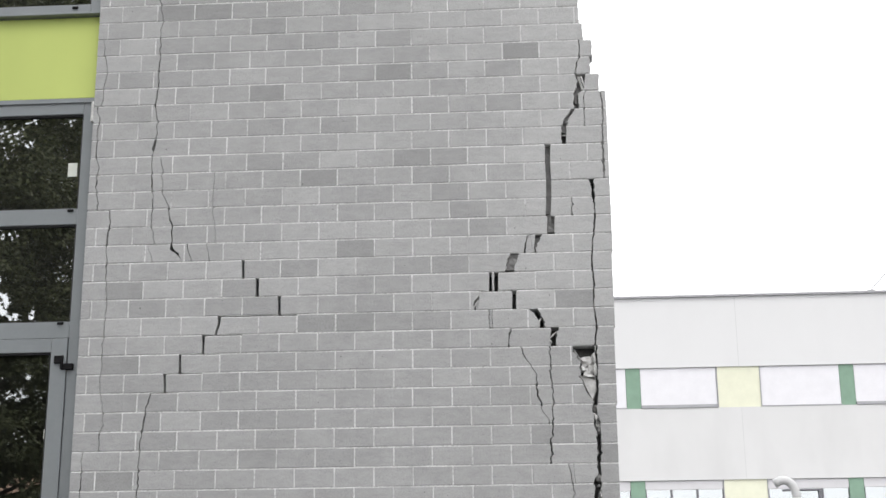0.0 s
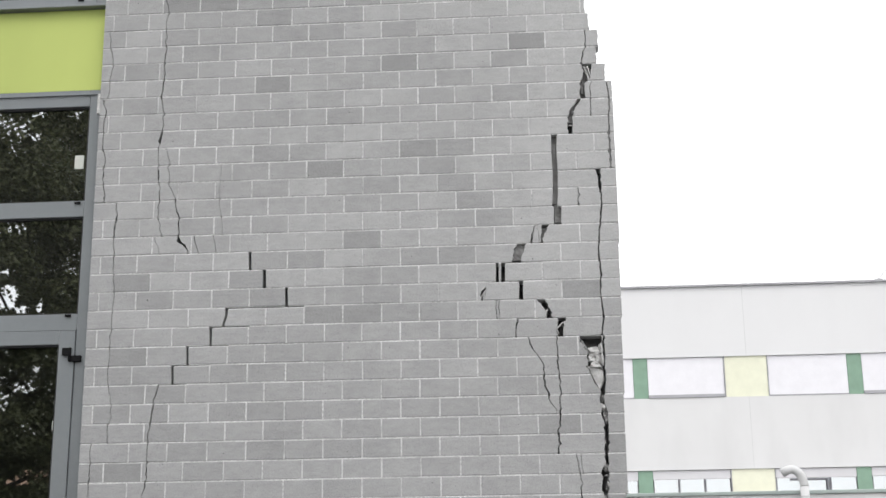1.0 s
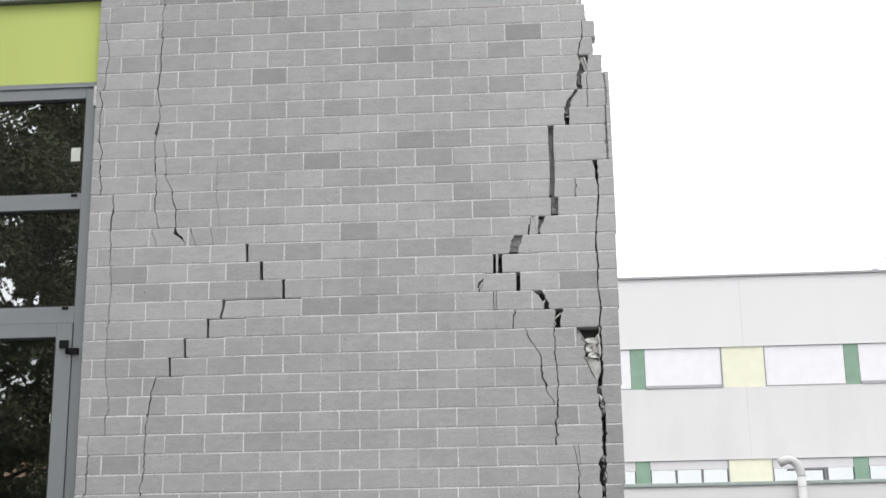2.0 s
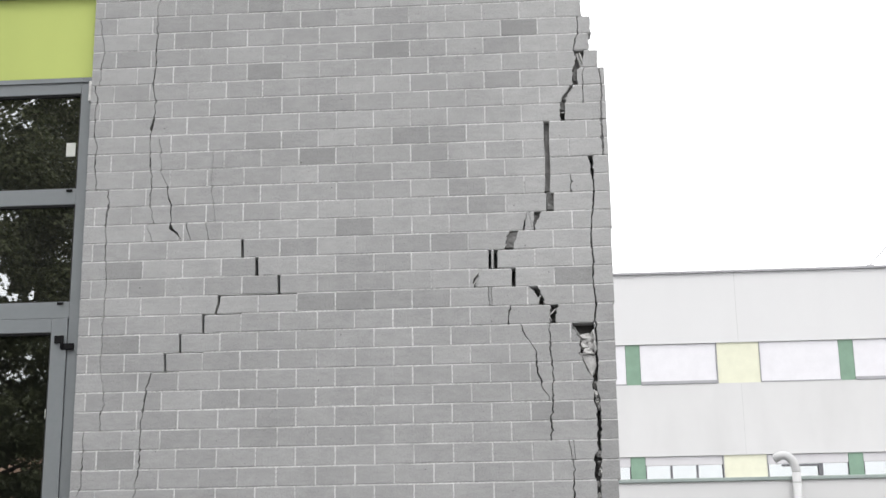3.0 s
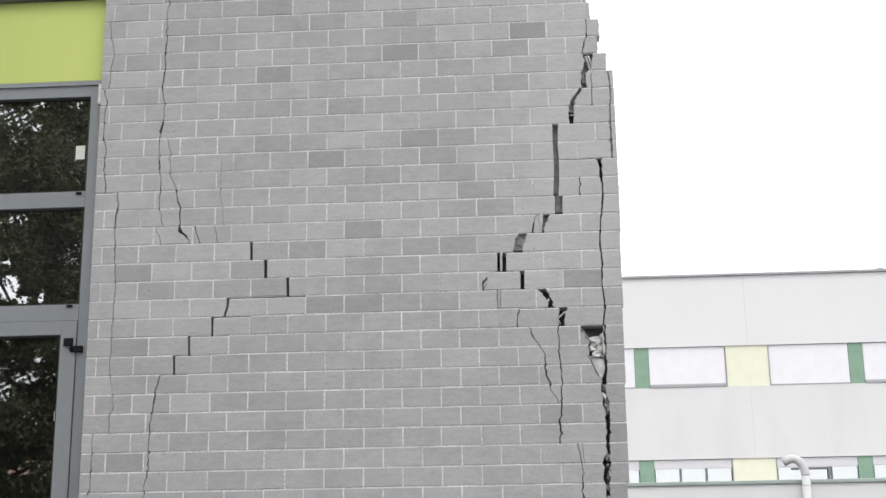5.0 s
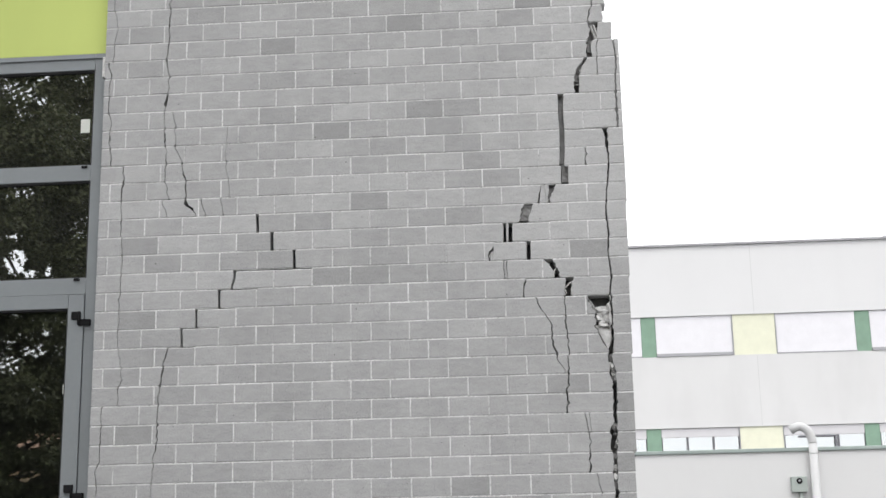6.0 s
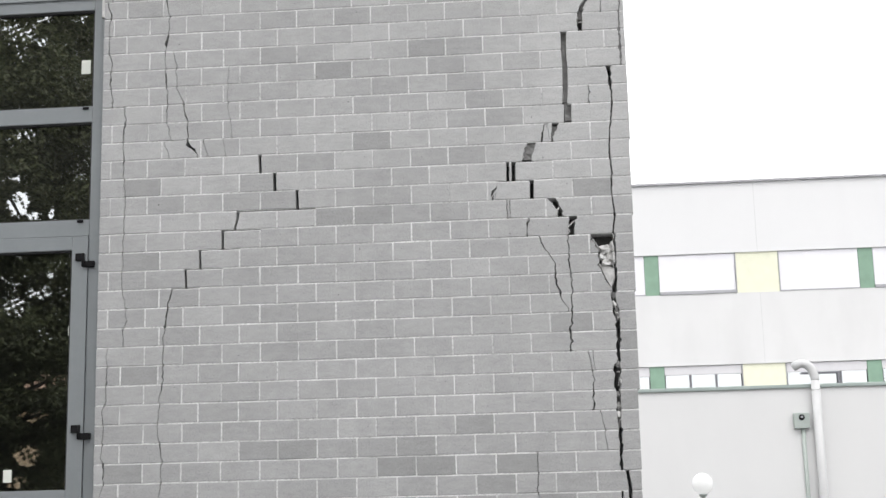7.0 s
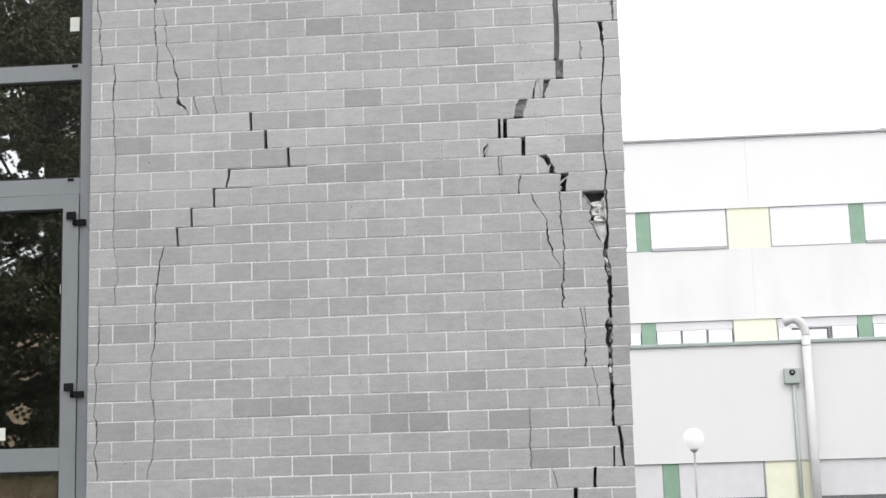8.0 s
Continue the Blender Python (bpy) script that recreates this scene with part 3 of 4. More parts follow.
def build_pier():
    label = "grey concrete block pier split by stepped and vertical earthquake cracks"
    piers = {}
    for name, text in (("wall_pier_1", label), ("wall_pier_2", "upper grey concrete block pier with a broken corner"), ("wall_pier_3", "lower grey concrete block pier with thin cracks")):
        piers[name] = empty(name, (0, 0, 0), text, "wall", kind="structure")
    pier = piers["wall_pier_1"]
    rng = random.Random(5)
    rest_v, rest_f = [], []
    joints = {name: ([], []) for name in piers}
    for row in range(-17, 46):
        z1, z0 = line_z(row), line_z(row + 1)
        levels = [z1 + (z0 - z1) * i / (LEVELS - 1) for i in range(LEVELS)]
        limit = edge_x((z1 + z0) / 2)
        home = "wall_pier_2" if row < 8 else "wall_pier_1" if row < 29 else "wall_pier_3"
        mortar_v, mortar_f = joints[home]
        cuts = []
        for name, points in CRACKS.items():
            sides = crack_sides(name, points, levels)
            if sides:
                cuts.append((sides[0], sides[1], name))
        cuts.sort(key=lambda s: s[0][LEVELS // 2])
        # solid stretches of the course between the cracks
        ragged = [limit + (0.014 * noise.noise(Vector((z * 22, row, 1))) if limit < 1.85 and z0 > 5.2 else 0.0) for z in levels]
        lefts = [[WALL_L] * LEVELS] + [c[1] for c in cuts]
        rights = [c[0] for c in cuts] + [ragged]
        start = 0.13 if row % 2 == 0 else 0.0
        wobble = [0.003 * rng.uniform(-1, 1) for _ in range(40)]
        pushed = 0.0
        for s, (la, ra) in enumerate(zip(lefts, rights)):
            beside = cuts[s - 1][2] if s else ""
            pushed = max(pushed, PUSHED.get(beside, 0.0))
            strip = beside.startswith("edge") or (s > 1 and cuts[s - 2][2].startswith("edge"))
            near_l, near_r = sum(la) / LEVELS + 0.028, sum(ra) / LEVELS - 0.028

            def joint(k):
                x = start + k * LENGTH + wobble[k + 12] + pushed
                odd = row % 2
                x -= (0.014 + 0.018 * odd) * min(max((-0.9 - x) / 0.35, 0), 1) + 0.014 * odd * min(max((0.2 - x) / 0.8, 0), 1)
                if x < near_l or (strip and k < 9):
                    return -9.0
                return 9.0 if x > near_r or strip else x

            for k in range(-11, 12):
                xa, xb = joint(k), joint(k + 1)
                if xa == xb:
                    continue
                left = [max(xa, v) for v in la]
                right = [min(xb, v) for v in ra]
                if max(r - l for l, r in zip(left, right)) < 0.006:
                    continue
                for i, (l, r) in enumerate(zip(left, right)):
                    if r < l + 0.001:
                        if l > xa:
                            left[i] = r - 0.001
                        else:
                            right[i] = l + 0.001
                whole_l, whole_r = all(v == xa for v in left), all(v == xb for v in right)
                drop = 0.0
                for srow, sx0, sx1, sw in SEAMS:
                    if srow == row and right[4] > sx0 + 0.03 and left[4] < sx1 - 0.03:
                        drop = sw
                cell = [z1 - drop] + levels[1:]
                v, f, c = prism(left, right, cell, 0.002 + rng.uniform(0, 0.002), 0.115, 0.0 if whole_l else 0.003, 0.0 if whole_r else 0.003, 0.0, 0.001)
                o = len(mortar_v)
                mortar_v += v
                mortar_f += [tuple(i + o for i in q) for q in f]
                jl, jr = 0.0051 if whole_l else 0.0, 0.0051 if whole_r else 0.0
                push = rng.uniform(-0.001, 0.001)
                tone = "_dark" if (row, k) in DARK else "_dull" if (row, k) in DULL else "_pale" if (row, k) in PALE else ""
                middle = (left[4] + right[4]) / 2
                # Wall's light gradient painted in: blocks paler up right, duller low left.
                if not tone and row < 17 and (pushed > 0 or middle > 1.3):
                    tone = "_lit"
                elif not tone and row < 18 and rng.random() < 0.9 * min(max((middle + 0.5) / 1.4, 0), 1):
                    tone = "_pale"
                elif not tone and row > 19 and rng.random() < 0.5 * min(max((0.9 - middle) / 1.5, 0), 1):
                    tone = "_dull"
                if row > 21 and left[4] > 1.73:
                    tone = "_dull" if row % 3 else "_dark"
                if -2 <= row <= 36:
                    v, f, (cx, cz) = prism(left, right, cell, 0.0, 0.12, jl, jr, 0.0051, 0.002)
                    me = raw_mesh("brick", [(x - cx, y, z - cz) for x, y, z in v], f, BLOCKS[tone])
                    ob = new("brick", me)
                    ob.location = (cx, push, cz)
                    ob.parent = piers[home]
                else:
                    v, f, c = prism(left, right, cell, push, 0.12, jl, jr, 0.0051, 0.002)
                    o = len(rest_v)
                    rest_v += v
                    rest_f.append((tone, [tuple(i + o for i in q) for q in f]))
    for home, (mortar_v, mortar_f) in joints.items():
        m = new("mortar", raw_mesh("mortar", mortar_v, mortar_f, MORTAR))
        m.parent = piers[home]
        tagged(m, "pale recessed mortar joints", kind="stuff")
    faces = [q for _, fs in rest_f for q in fs]
    names = list(BLOCKS_REST)
    me = raw_mesh("block_courses", rest_v, faces, BLOCKS_REST[""])
    for k in names[1:]:
        me.materials.append(BLOCKS_REST[k])
    index = [names.index(tone) for tone, fs in rest_f for _ in fs]
    me.polygons.foreach_set("material_index", index)
    r = new("block_courses", me)
    r.parent = piers["wall_pier_2"]
    tagged(r, "grey concrete blocks above and below the cracks", kind="stuff")
    return pier


pier = build_pier()



def chunk(at, size, seed, mat=None):
    rng = random.Random(seed)
    bm = bmesh.new()
    bmesh.ops.create_icosphere(bm, subdivisions=2, radius=1.0)
    for v in bm.verts:
        k = 1.1 + 0.7 * noise.noise(v.co * 1.4 + Vector((seed * 3.1, 0, 0))) + 0.35 * noise.noise(v.co * 3.3 + Vector((0, seed, 0)))
        v.co = Vector((at[0] + v.co.x * size[0] * k, at[1] + v.co.y * size[1] * k, at[2] + v.co.z * size[2] * k))
    return part("rubble_chunk", bm, mat or CHUNK, pier, "pale broken core of a crushed block")


for i, (x, y, z, sx, sz) in enumerate([(1.690, 0.05, 3.425, 0.042, 0.030), (1.712, 0.045, 3.375, 0.030, 0.034), (1.668, 0.05, 3.380, 0.026, 0.026), (1.690, 0.035, 3.335, 0.036, 0.026),
                                       (1.730, 0.02, 3.445, 0.014, 0.030), (1.640, 0.05, 3.318, 0.012, 0.016), (1.738, 0.02, 3.37, 0.010, 0.040)]):
    chunk((x, y, z), (sx, 0.035, sz), i)
loose = random.Random(21)
for i in range(30):
    z = loose.choice((loose.uniform(2.93, 3.13), loose.uniform(2.26, 2.66), loose.uniform(2.26, 2.66)))
    size = loose.uniform(0.007, 0.016)
    mid, wide = crack_at(CRACKS["edge_low"], z)
    chunk((mid + wide * loose.uniform(-0.1, 0.45), loose.uniform(0.012, 0.045), z), (size, 0.014, size * loose.uniform(1.0, 2.0)), 40 + i, CHUNK if i % 4 == 0 else CHUNK_GREY)


def flake(outline, y0, y1, mat, label):
    """A flat broken flake of block: a faceted plate whose front leans back."""
    bm = bmesh.new()
    cx, cz = sum(p[0] for p in outline) / len(outline), sum(p[1] for p in outline) / len(outline)
    front = [bm.verts.new((cx + (x - cx) * 0.86, y0 + 0.010 * noise.noise(Vector((x * 40, z * 40, 4))), cz + (z - cz) * 0.9)) for x, z in outline]
    rim = [bm.verts.new((x, y0 + 0.007, z)) for x, z in outline]
    rear = [bm.verts.new((x, y1, z)) for x, z in outline]
    peak = bm.verts.new((cx + 0.004, y0 - 0.005, cz + 0.006))
    n = len(outline)
    for i in range(n):
        j = (i + 1) % n
        bm.faces.new((peak, front[i], front[j]))
        bm.faces.new((front[i], rim[i], rim[j], front[j]))
        bm.faces.new((rim[i], rear[i], rear[j], rim[j]))
    bm.faces.new(rear)
    return part("flake", bm, mat, pier, label)


flake([(1.642, 3.318), (1.672, 3.326), (1.738, 3.300), (1.743, 3.235), (1.726, 3.190), (1.712, 3.165), (1.682, 3.222), (1.655, 3.285)], 0.022, 0.07, CHUNK, "smooth pale spalled flake in the crushed corner")
flake([(1.590, 3.522), (1.612, 3.500), (1.640, 3.452), (1.652, 3.402), (1.632, 3.405), (1.606, 3.452)], 0.018, 0.06, CHUNK_GREY, "grey spalled edge of the crushed block")
flake([(1.318, 3.772), (1.345, 3.756), (1.362, 3.728), (1.374, 3.692), (1.330, 3.690)], 0.02, 0.06, CHUNK, "pale flake in the stepped crack")
flake([(1.690, 5.474), (1.705, 5.474), (1.738, 5.374), (1.722, 5.368)], 0.012, 0.05, CHUNK, "pale splintered flake at the broken corner")
flake([(1.712, 5.476), (1.724, 5.472), (1.748, 5.384), (1.740, 5.376)], 0.008, 0.05, CHUNK, "pale splintered flake at the broken corner")
flake([(1.660, 5.335), (1.680, 5.328), (1.690, 5.262), (1.668, 5.270)], 0.025, 0.06, CHUNK_GREY, "grey splintered flake at the broken corner")


def core_fill(x0, x1, z0, z1, deep, seed):
    """Broken block core left standing inside a wide slot."""
    bm = block(x0, x1, deep, deep + 0.05, z0, z1)
    bmesh.ops.subdivide_edges(bm, edges=list(bm.edges), cuts=5, use_grid_fill=True)
    for v in bm.verts:
        v.co.y += 0.014 * noise.noise(v.co * 30 + Vector((seed, 0, 0)))
    return part("broken_core", bm, CHUNK_GREY, pier, "grey broken block core inside the slot")


for i, (x0, x1, z0, z1, deep) in enumerate([(1.44, 1.50, 4.47, 4.985, 0.045), (1.455, 1.53, 4.335, 4.46, 0.035), (1.13, 1.27, 4.07, 4.185, 0.022), (1.52, 1.66, 5.06, 5.22, 0.04), (1.64, 1.77, 5.24, 5.475, 0.05), (1.825, 1.884, 4.70, 5.35, 0.012), (1.34, 1.41, 4.205, 4.30, 0.035)]):
    core_fill(x0, x1, z0, z1, deep, i)


def shard(a, b, thick, deep=0.010):
    """A splinter of block or mortar wedged in a crack."""
    p, q = Vector((a[0], deep, a[1])), Vector((b[0], deep + 0.02, b[1]))
    bm = tube([p, (p + q) / 2 + Vector((0.002, -0.004, 0.001)), q], [thick * 0.6, thick, thick * 0.5], 5)
    return part("splinter", bm, CHUNK, pier, "pale splinter wedged in the crack")


for a, b, thick in (((1.437, 3.581), (1.486, 3.634), 0.006), ((1.437, 3.581), (1.455, 3.552), 0.005), ((1.372, 3.70), (1.392, 3.735), 0.006),
                    ((1.575, 5.027), (1.606, 5.034), 0.006),
                    ((0.938, 3.815), (0.962, 3.866), 0.005), ((1.300, 4.27), (1.318, 4.21), 0.006), ((1.715, 3.075), (1.726, 3.045), 0.012)):
    shard(a, b, thick)

# ---------------------------------------------------------------- far school building
PERIOD = 6.55


def facade_window(parent, x0, x1, y, z0, z1, shutter_z, panes=3, sill=True, cloth=None):
    w = part("window", block(x0, x1, y + 0.14, y + 0.16, z0, z1), DARK_FRAME, parent, "long window with white roller shutter")
    part("roller_shutter", block(x0 + 0.008, x1 - 0.008, y + 0.06, y + 0.12, shutter_z, z1 - 0.01, 0.01), cloth or SHUTTER, w)
    if shutter_z > z0 + 0.2:
        wide = (x1 - x0) / panes
        for i in range(panes):
            part("pane", block(x0 + i * wide + 0.035, x0 + (i + 1) * wide - 0.035, y + 0.10, y + 0.11, z0, shutter_z), FARGLASS, w)
        for i in range(1, panes):
            part("frame", block(x0 + i * wide - 0.035, x0 + i * wide + 0.035, y + 0.08, y + 0.135, z0, shutter_z), DARK_FRAME, w)
    part("sill", block(x0, x1, y - 0.01, y + 0.055, z0 - 0.002, z0 + 0.035), COPING, w) if not sill else None
    if sill:
        part("sill", block(x0, x1, y - 0.03, y + 0.05, z0, z0 + 0.1, 0.01), COPING, w)
    return w


def facade_bay(parent, x, y, z0, z1, shutters, sills, scale=1.0, cloth=None):
    a = [v * scale for v in (0.0, 0.44, 2.79, 4.13, 6.55)]
    part("green_panel", block(x + a[0], x + a[1], y + 0.05, y + 0.13, z0, z1, 0.01), GREEN, parent, "matt green panel")
    facade_window(parent, x + a[1], x + a[2], y, z0, z1, shutters[0], 3, sills[0], cloth)
    part("yellow_panel", block(x + a[2] + 0.025, x + a[3] - 0.018, y + 0.05, y + 0.13, z0, z1, 0.01), YELLOW, parent, "pale yellow panel")
    part("jamb", block(x + a[2], x + a[2] + 0.025, y + 0.02, y + 0.13, z0, z1), COPING, parent)
    part("jamb", block(x + a[3] - 0.018, x + a[3], y + 0.02, y + 0.13, z0, z1), COPING, parent)
    facade_window(parent, x + a[3], x + a[4], y, z0, z1, shutters[1], 3, sills[1], cloth)


def far_building():
    b = empty("school_building", (0, 33, 0), "white school building with green and yellow window bands", "building")
    y = 33.0
    for z0, z1 in ((9.53, 11.75), (6.055, 8.26), (0.0, 4.5)):
        part("wall", block(-15.3, 37.1, y, y + 0.3, z0, z1), WHITE_STAINED if z1 < 9 else WHITE, b, "white rendered band")
        for i in range(8):
            x = -11.75 + PERIOD * i - 0.02
            part("seam", block(x, x + 0.014, y - 0.003, y, z0 + 0.02, z1 - 0.02), SEAM, b)
    part("wall", block(-15.3, 37.1, y + 0.31, y + 12, 0, 11.7), WHITE, b)
    part("coping", block(-15.4, 37.2, y - 0.08, y + 0.4, 11.752, 11.825, 0.01), COPING, b, "grey metal coping")
    part("roof", block(-15.3, 37.1, y + 0.45, y + 12, 11.705, 11.8), COPING, b)
    for i in range(-3, 5):
        x = 4.39 + PERIOD * i
        facade_bay(b, x, y, 8.262, 9.528, (8.36, 8.28), (True, False))
        facade_bay(b, x, y, 4.502, 6.053, (5.78, 5.76), (False, False), 1.0, SHUTTER_GREY)
    sash = part("open_sash", block(8.95, 10.07, y + 0.0, y + 0.05, 5.69, 5.74, 0.005), DARK_FRAME, b, "dark frame of a tilted-open sash")
    for x in (10.02,):
        part("sash_stile", block(x, x + 0.05, y + 0.0, y + 0.05, 4.7, 5.688, 0.005), DARK_FRAME, sash)
    return b


def annex():
    b = empty("annex_building", (0, 27, 0), "low white flat-roofed annex in front of the school", "building")
    y = 27.0
    part("wall", block(-12, 34, y, y + 0.3, 1.745, 4.75), WHITE_LOW, b, "white rendered wall")
    part("wall", block(-12, 34, y, y + 0.3, 0.0, 0.3), WHITE_LOW, b)
    part("wall", block(-12, 34, y + 0.31, y + 5.5, 0.0, 4.6), WHITE_LOW, b)
    part("coping", block(-12.1, 34.1, y - 0.06, y + 0.36, 4.752, 4.85, 0.02), COPING_GREEN, b, "grey-green metal coping")
    part("roof", block(-12, 34, y + 0.37, y + 5.9, 4.605, 4.7), COPING, b)
    for i in range(-2, 5):
        facade_bay(b, 4.30 + 6.10 * i, y, 0.302, 1.743, (0.83, 0.82), (False, False), 6.10 / 6.55, SHUTTER_GREY)
    return b


far_building()
annex()


def vent_pipe():
    p = empty("vent_pipe", (8.15, 26.85, 0), "white painted vent pipe with a gooseneck over the coping", "pipe")
    pts = [(8.15, 26.82, 0.0), (8.15, 26.82, 2.0), (8.15, 26.82, 4.93)]
    rad = [0.112, 0.112, 0.112]
    part("riser", tube(pts, rad, 20), PIPE, p, smooth=True)
    arc = [(8.15 - 0.31 * (1 - math.cos(a)), 26.82, 4.93 + 0.44 * math.sin(a)) for a in [math.pi * 0.58 * i / 18 for i in range(19)]]
    arc.append((arc[-1][0] - 0.15, 26.82, arc[-1][2] - 0.07))
    part("gooseneck", tube(arc, [0.112] * (len(arc) - 1) + [0.118], 20), PIPE, p, smooth=True)
    for z in (4.66,):
        part("clamp", lathe([(0.1122, 0), (0.1155, 0.008), (0.1155, 0.03), (0.1122, 0.038)], (8.15, 26.82, z), 20), PIPE, p)


def junction_box():
    j = empty("junction_box", (7.74, 26.95, 3.70), "grey outdoor junction box with a round sensor and conduit", "junction box")
    body = part("box_body", block(7.545, 7.945, 26.85, 26.998, 3.705, 4.105, 0.02), BOXGREY, j)
    part("sensor_ring", tube([(7.745, 26.86, 3.99), (7.745, 26.83, 3.99), (7.745, 26.82, 3.99)], [0.075, 0.075, 0.06], 16), BLACK, body)
    part("sensor_lens", tube([(7.745, 26.822, 3.995), (7.745, 26.812, 3.995)], [0.035, 0.02], 12), COPING, body)
    for x, z in ((7.58, 3.74), (7.91, 3.74), (7.58, 4.07), (7.91, 4.07)):
        part("screw", tube([(x, 26.855, z), (x, 26.845, z)], [0.014, 0.012], 8), COPING, body)
    part("conduit", tube([(7.785, 26.96, 3.704), (7.785, 26.96, 1.8), (7.785, 26.96, 0.0)], [0.055] * 3, 10), BOXGREY, j, smooth=True)


def globe_lamp():
    x, y, z = 4.165, 18.0, 2.19
    s = empty("street_lamp", (x, y, 0), "garden lamp with a white opal globe on a thin post", "street lamp")
    part("post", tube([(x, y, 0), (x, y, 1.0), (x, y, 1.98)], [0.024, 0.022, 0.02], 12), COPING, s, smooth=True)
    part("base_plate", lathe([(0.12, 0), (0.12, 0.015), (0.05, 0.04)], (x, y, 0)), BOXGREY, s)
    part("collar", lathe([(0.03, -0.03), (0.075, 0.0), (0.085, 0.03), (0.06, 0.035)], (x, y, 1.972), 20), BOXGREY, s, smooth=True)
    part("globe", lathe([(0.205 * math.sin(a), -0.205 * math.cos(a)) for a in [0.3 + (math.pi - 0.31) * i / 20 for i in range(21)]], (x, y, z + 0.015)), GLOBE, s, "white opal globe", smooth=True)


def roof_mast():
    x, y = 14.6, 34.0
    m = empty("aerial_mast", (x, y, 11.8), "thin grey aerial mast with guy wires on the flat roof", "aerial mast")
    part("pole", tube([(x, y, 11.8), (x, y, 13.2), (x, y, 14.6)], [0.035, 0.03, 0.02], 8), COPING, m)
    for foot in ((12.38, y), (16.8, y), (x, y + 2.2)):
        anchor = part("anchor", block(foot[0] - 0.12, foot[0] + 0.12, foot[1] - 0.12, foot[1] + 0.12, 11.8, 12.1, 0.03), COPING, m)
        top = (x, y, 14.35)
        ends = [tuple(a + (b - a) * k for a, b in zip((*foot, 12.1), top)) for k in (0, 0.5, 1)]
        part("guy_wire", tube(ends, [0.016] * 3, 6), COPING, anchor)


roof_mast()
vent_pipe()
junction_box()
globe_lamp()


# ---------------------------------------------------------------- trees and house across the yard; first tree and house mirrored in the glass
def leaf_quads(gen, p, facing, low, high):
    """Leaves as small folded-flat lozenges that turn roughly towards the given directions."""
    n = len(p)
    normal = facing + gen.normal(size=(n, 3)) * 0.55
    normal /= np.linalg.norm(normal, axis=1)[:, None]
    u = np.cross(normal, gen.normal(size=(n, 3)))
    u /= np.linalg.norm(u, axis=1)[:, None]
    w = np.cross(normal, u)
    k = gen.uniform(low, high, (n, 1))
    quads = np.stack([p - u * k, p + w * k * 0.55, p + u * k, p - w * k * 0.55], 1).reshape(-1, 3)
    return quads.tolist(), np.arange(4 * n).reshape(-1, 4).tolist()


def clumps(gen, centres, sizes, each):
    """Leaves crowded on the outside of clumps, facing out and up."""
    pick = np.repeat(np.arange(len(centres)), each)
    way = gen.normal(size=(len(pick), 3))
    way /= np.linalg.norm(way, axis=1)[:, None]
    way[:, 2] = np.where(way[:, 2] < -0.25, -0.6 * way[:, 2], way[:, 2])
    reach = gen.uniform(0.3, 1.0, (len(pick), 1)) ** 0.5
    p = centres[pick] + way * reach * sizes[pick][:, None] * (1.15, 1.15, 0.75)
    return p, way * 0.9 + np.array((0, 0, 0.8))


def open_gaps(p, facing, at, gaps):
    """Takes leaves out of gaps aimed to fit the camera's view in the glass; the last number says how open a gap is
    (low) or only thinned (high).
    """
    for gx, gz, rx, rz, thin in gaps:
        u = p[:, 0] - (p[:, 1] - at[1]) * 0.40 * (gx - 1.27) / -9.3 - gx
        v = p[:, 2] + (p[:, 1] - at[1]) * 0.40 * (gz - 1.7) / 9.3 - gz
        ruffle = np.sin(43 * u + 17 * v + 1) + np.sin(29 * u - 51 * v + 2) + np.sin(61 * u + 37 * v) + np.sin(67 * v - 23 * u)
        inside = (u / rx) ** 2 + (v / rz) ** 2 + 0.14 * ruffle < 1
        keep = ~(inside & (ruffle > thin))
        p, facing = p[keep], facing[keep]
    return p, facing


# Hedge added to block low sky; the near tree hides most of it.
def added_hedge():
    gen = np.random.default_rng(9)
    centres = gen.uniform((-22, -25.2, 0.2), (-5, -23.4, 2.5), (420, 3))
    p, facing = clumps(gen, centres, gen.uniform(0.3, 0.55, 420), 130)
    p[:, 2] = np.maximum(p[:, 2], 0.05)
    v, f = leaf_quads(gen, p, facing, 0.035, 0.075)
    tagged(new("hedge", raw_mesh("hedge", v, f, LEAF)), "added dark green hedge across the yard", "hedge", kind="stuff")


added_hedge()


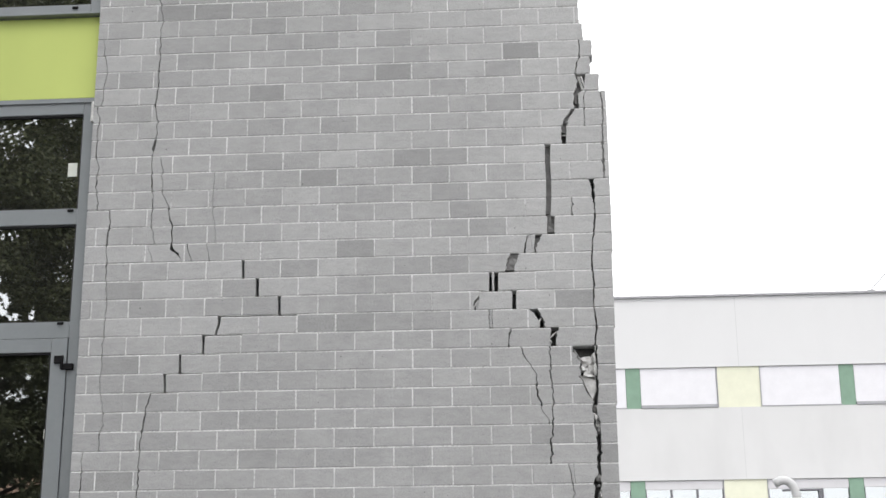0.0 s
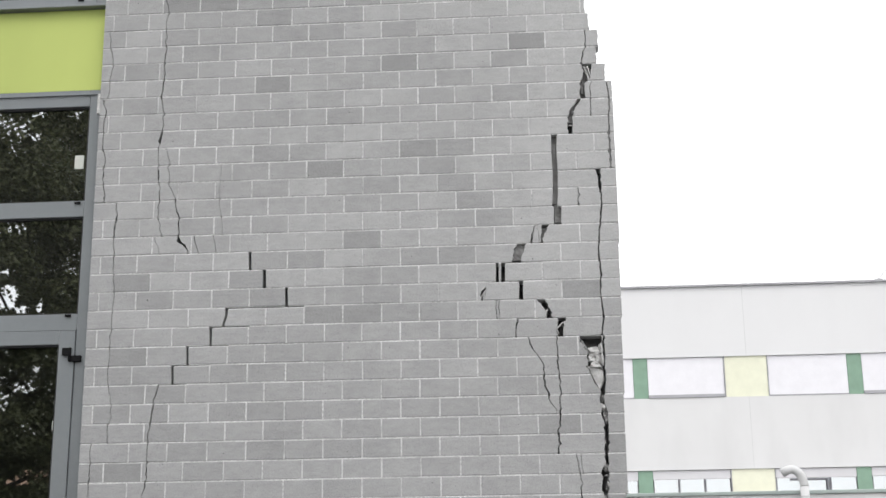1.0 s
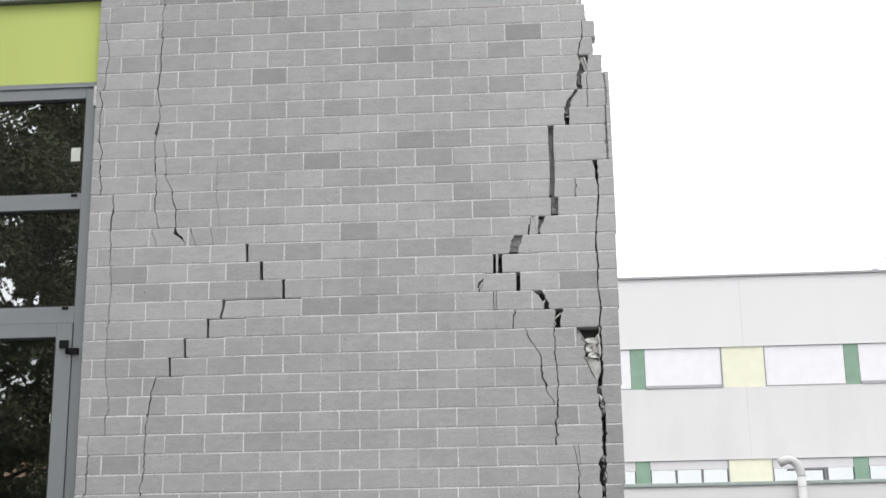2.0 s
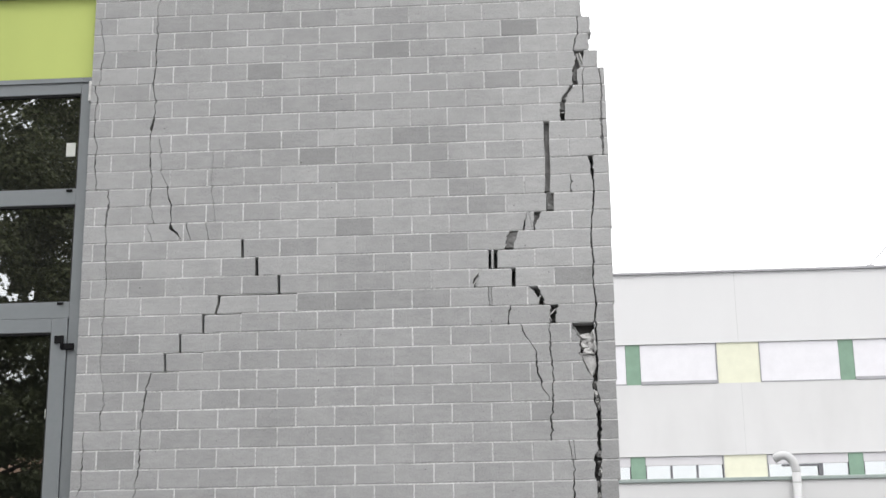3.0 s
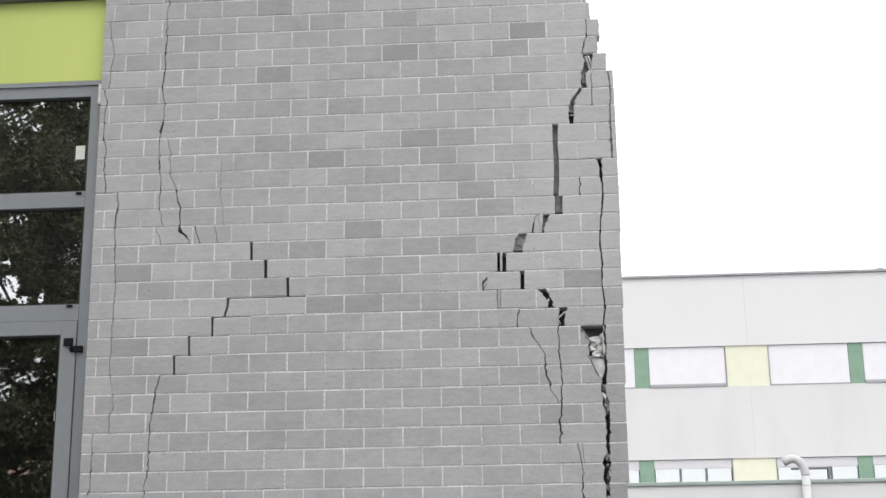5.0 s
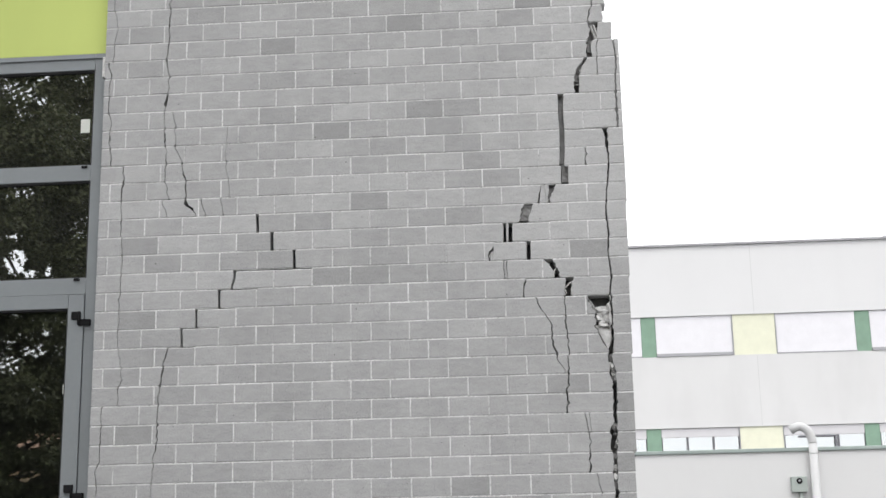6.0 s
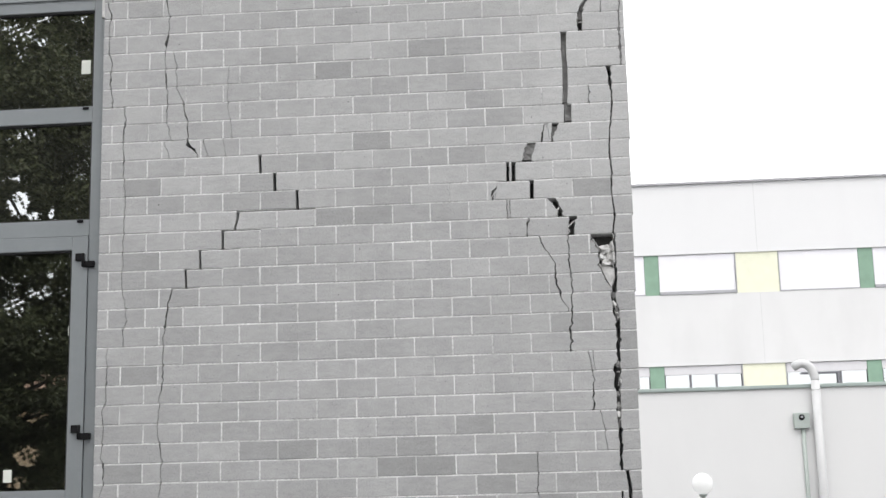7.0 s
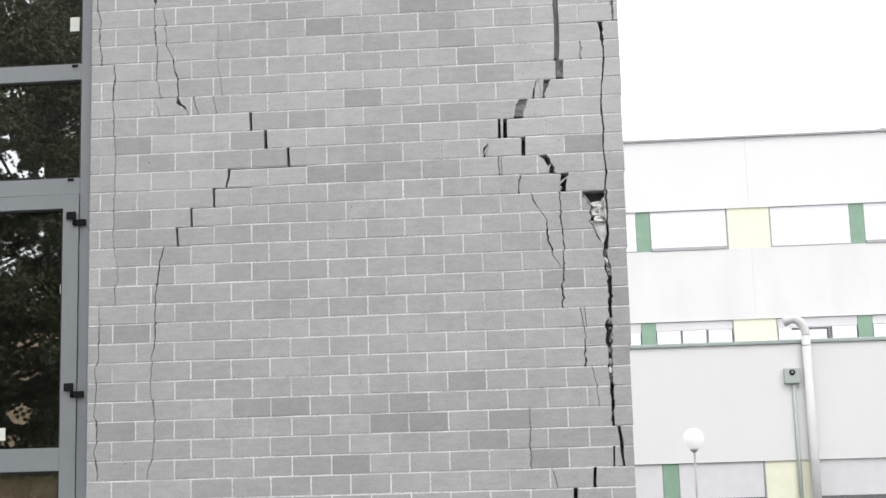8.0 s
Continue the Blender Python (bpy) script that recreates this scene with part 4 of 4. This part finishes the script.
def tree(at, height, spread, seed, count, leaves, gaps, fitted_limbs=()):
    rng = random.Random(seed)
    t = empty("tree", at, "broad leafy tree with dark green crown", "tree", "trees across the yard")
    x, y, z = at
    lean = rng.uniform(-0.3, 0.3)
    part("trunk", tube([(x, y, 0), (x + lean * 0.3, y, height * 0.2), (x + lean, y + 0.1, height * 0.45), (x + lean, y, height * 0.8)], [0.26, 0.2, 0.15, 0.05], 10), BARK, t, smooth=True)
    gen = np.random.default_rng(seed)
    way = gen.normal(size=(count, 3))
    way /= np.linalg.norm(way, axis=1)[:, None]
    reach = gen.uniform(0.15, 1.0, (count, 1)) ** 0.55
    centres = np.array((x, y, height * 0.55)) + way * reach * (spread, spread, height * 0.44)
    skirt = centres[::4]
    skirt[:, 2] = gen.uniform(1.3, height * 0.3, len(skirt))
    skirt[:, :2] = np.array((x, y)) + gen.normal(size=(len(skirt), 2)) * spread * 0.42
    for c in centres[::count // 12]:
        tip = Vector(c)
        base = Vector((x + lean * 0.6, y, max(height * 0.16, tip.z * 0.6)))
        part("limb", tube([base, (base + tip) / 2 + Vector((0, 0, 0.25)), tip], [0.1, 0.06, 0.02], 7), BARK, t, smooth=True)
    for a, b, thick in fitted_limbs:
        part("limb", tube([a, (Vector(a) + Vector(b)) / 2 + Vector((0, 0, 0.06)), b], [thick, thick * 0.8, thick * 0.5], 7), BARK, t, smooth=True)
    p, facing = clumps(gen, centres, gen.uniform(0.45, 0.95, count), leaves)
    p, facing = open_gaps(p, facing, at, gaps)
    v, f = leaf_quads(gen, p, facing, 0.026, 0.056)
    c = new("crown", raw_mesh("crown", v, f, LEAF))
    c.parent = t
    c.matrix_parent_inverse = Matrix.Translation(-Vector(at))
    tagged(c, kind="stuff")


# Gaps and crossing limbs placed to fit the camera's mirrored view of this crown.
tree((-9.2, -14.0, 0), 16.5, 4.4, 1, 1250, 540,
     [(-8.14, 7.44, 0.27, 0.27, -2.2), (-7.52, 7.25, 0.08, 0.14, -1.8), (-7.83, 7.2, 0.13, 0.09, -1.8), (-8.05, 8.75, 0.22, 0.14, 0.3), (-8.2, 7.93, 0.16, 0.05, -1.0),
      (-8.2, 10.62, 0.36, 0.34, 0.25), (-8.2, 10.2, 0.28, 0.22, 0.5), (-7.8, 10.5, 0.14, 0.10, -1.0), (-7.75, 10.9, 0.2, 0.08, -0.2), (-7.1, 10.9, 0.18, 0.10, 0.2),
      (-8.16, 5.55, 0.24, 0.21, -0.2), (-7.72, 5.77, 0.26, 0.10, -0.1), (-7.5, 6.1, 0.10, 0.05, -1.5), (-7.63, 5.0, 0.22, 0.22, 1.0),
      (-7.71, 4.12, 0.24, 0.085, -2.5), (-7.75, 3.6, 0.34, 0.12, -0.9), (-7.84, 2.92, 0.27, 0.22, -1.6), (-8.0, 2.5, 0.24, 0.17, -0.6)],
     [((-9.0, -14.0, 8.4), (-7.95, -13.9, 7.05), 0.05), ((-8.9, -13.8, 6.2), (-7.3, -13.6, 6.9), 0.06)])
# Unseen second tree, added to hold skylight off the wall's left side.
tree((-17.0, -20.0, 0), 19.5, 5.4, 2, 900, 200, [])


def house():
    h = empty("house", (-16, -44, 0), "distant beige house with a red tiled roof", "house")
    part("wall", block(-26, -4, -48, -40, 0, 6.1), HOUSE_BEIGE, h)
    bm = bmesh.new()
    vs = [bm.verts.new(p) for p in ((-26.5, -48.5, 6.1), (-3.5, -48.5, 6.1), (-3.5, -39.5, 6.1), (-26.5, -39.5, 6.1), (-26.5, -44, 8.0), (-3.5, -44, 8.0))]
    for q in ((0, 1, 5, 4), (3, 4, 5, 2), (0, 4, 3), (1, 2, 5), (0, 3, 2, 1)):
        bm.faces.new([vs[i] for i in q])
    part("roof", bm, TILE_RED, h, "red tiled gable roof")


house()
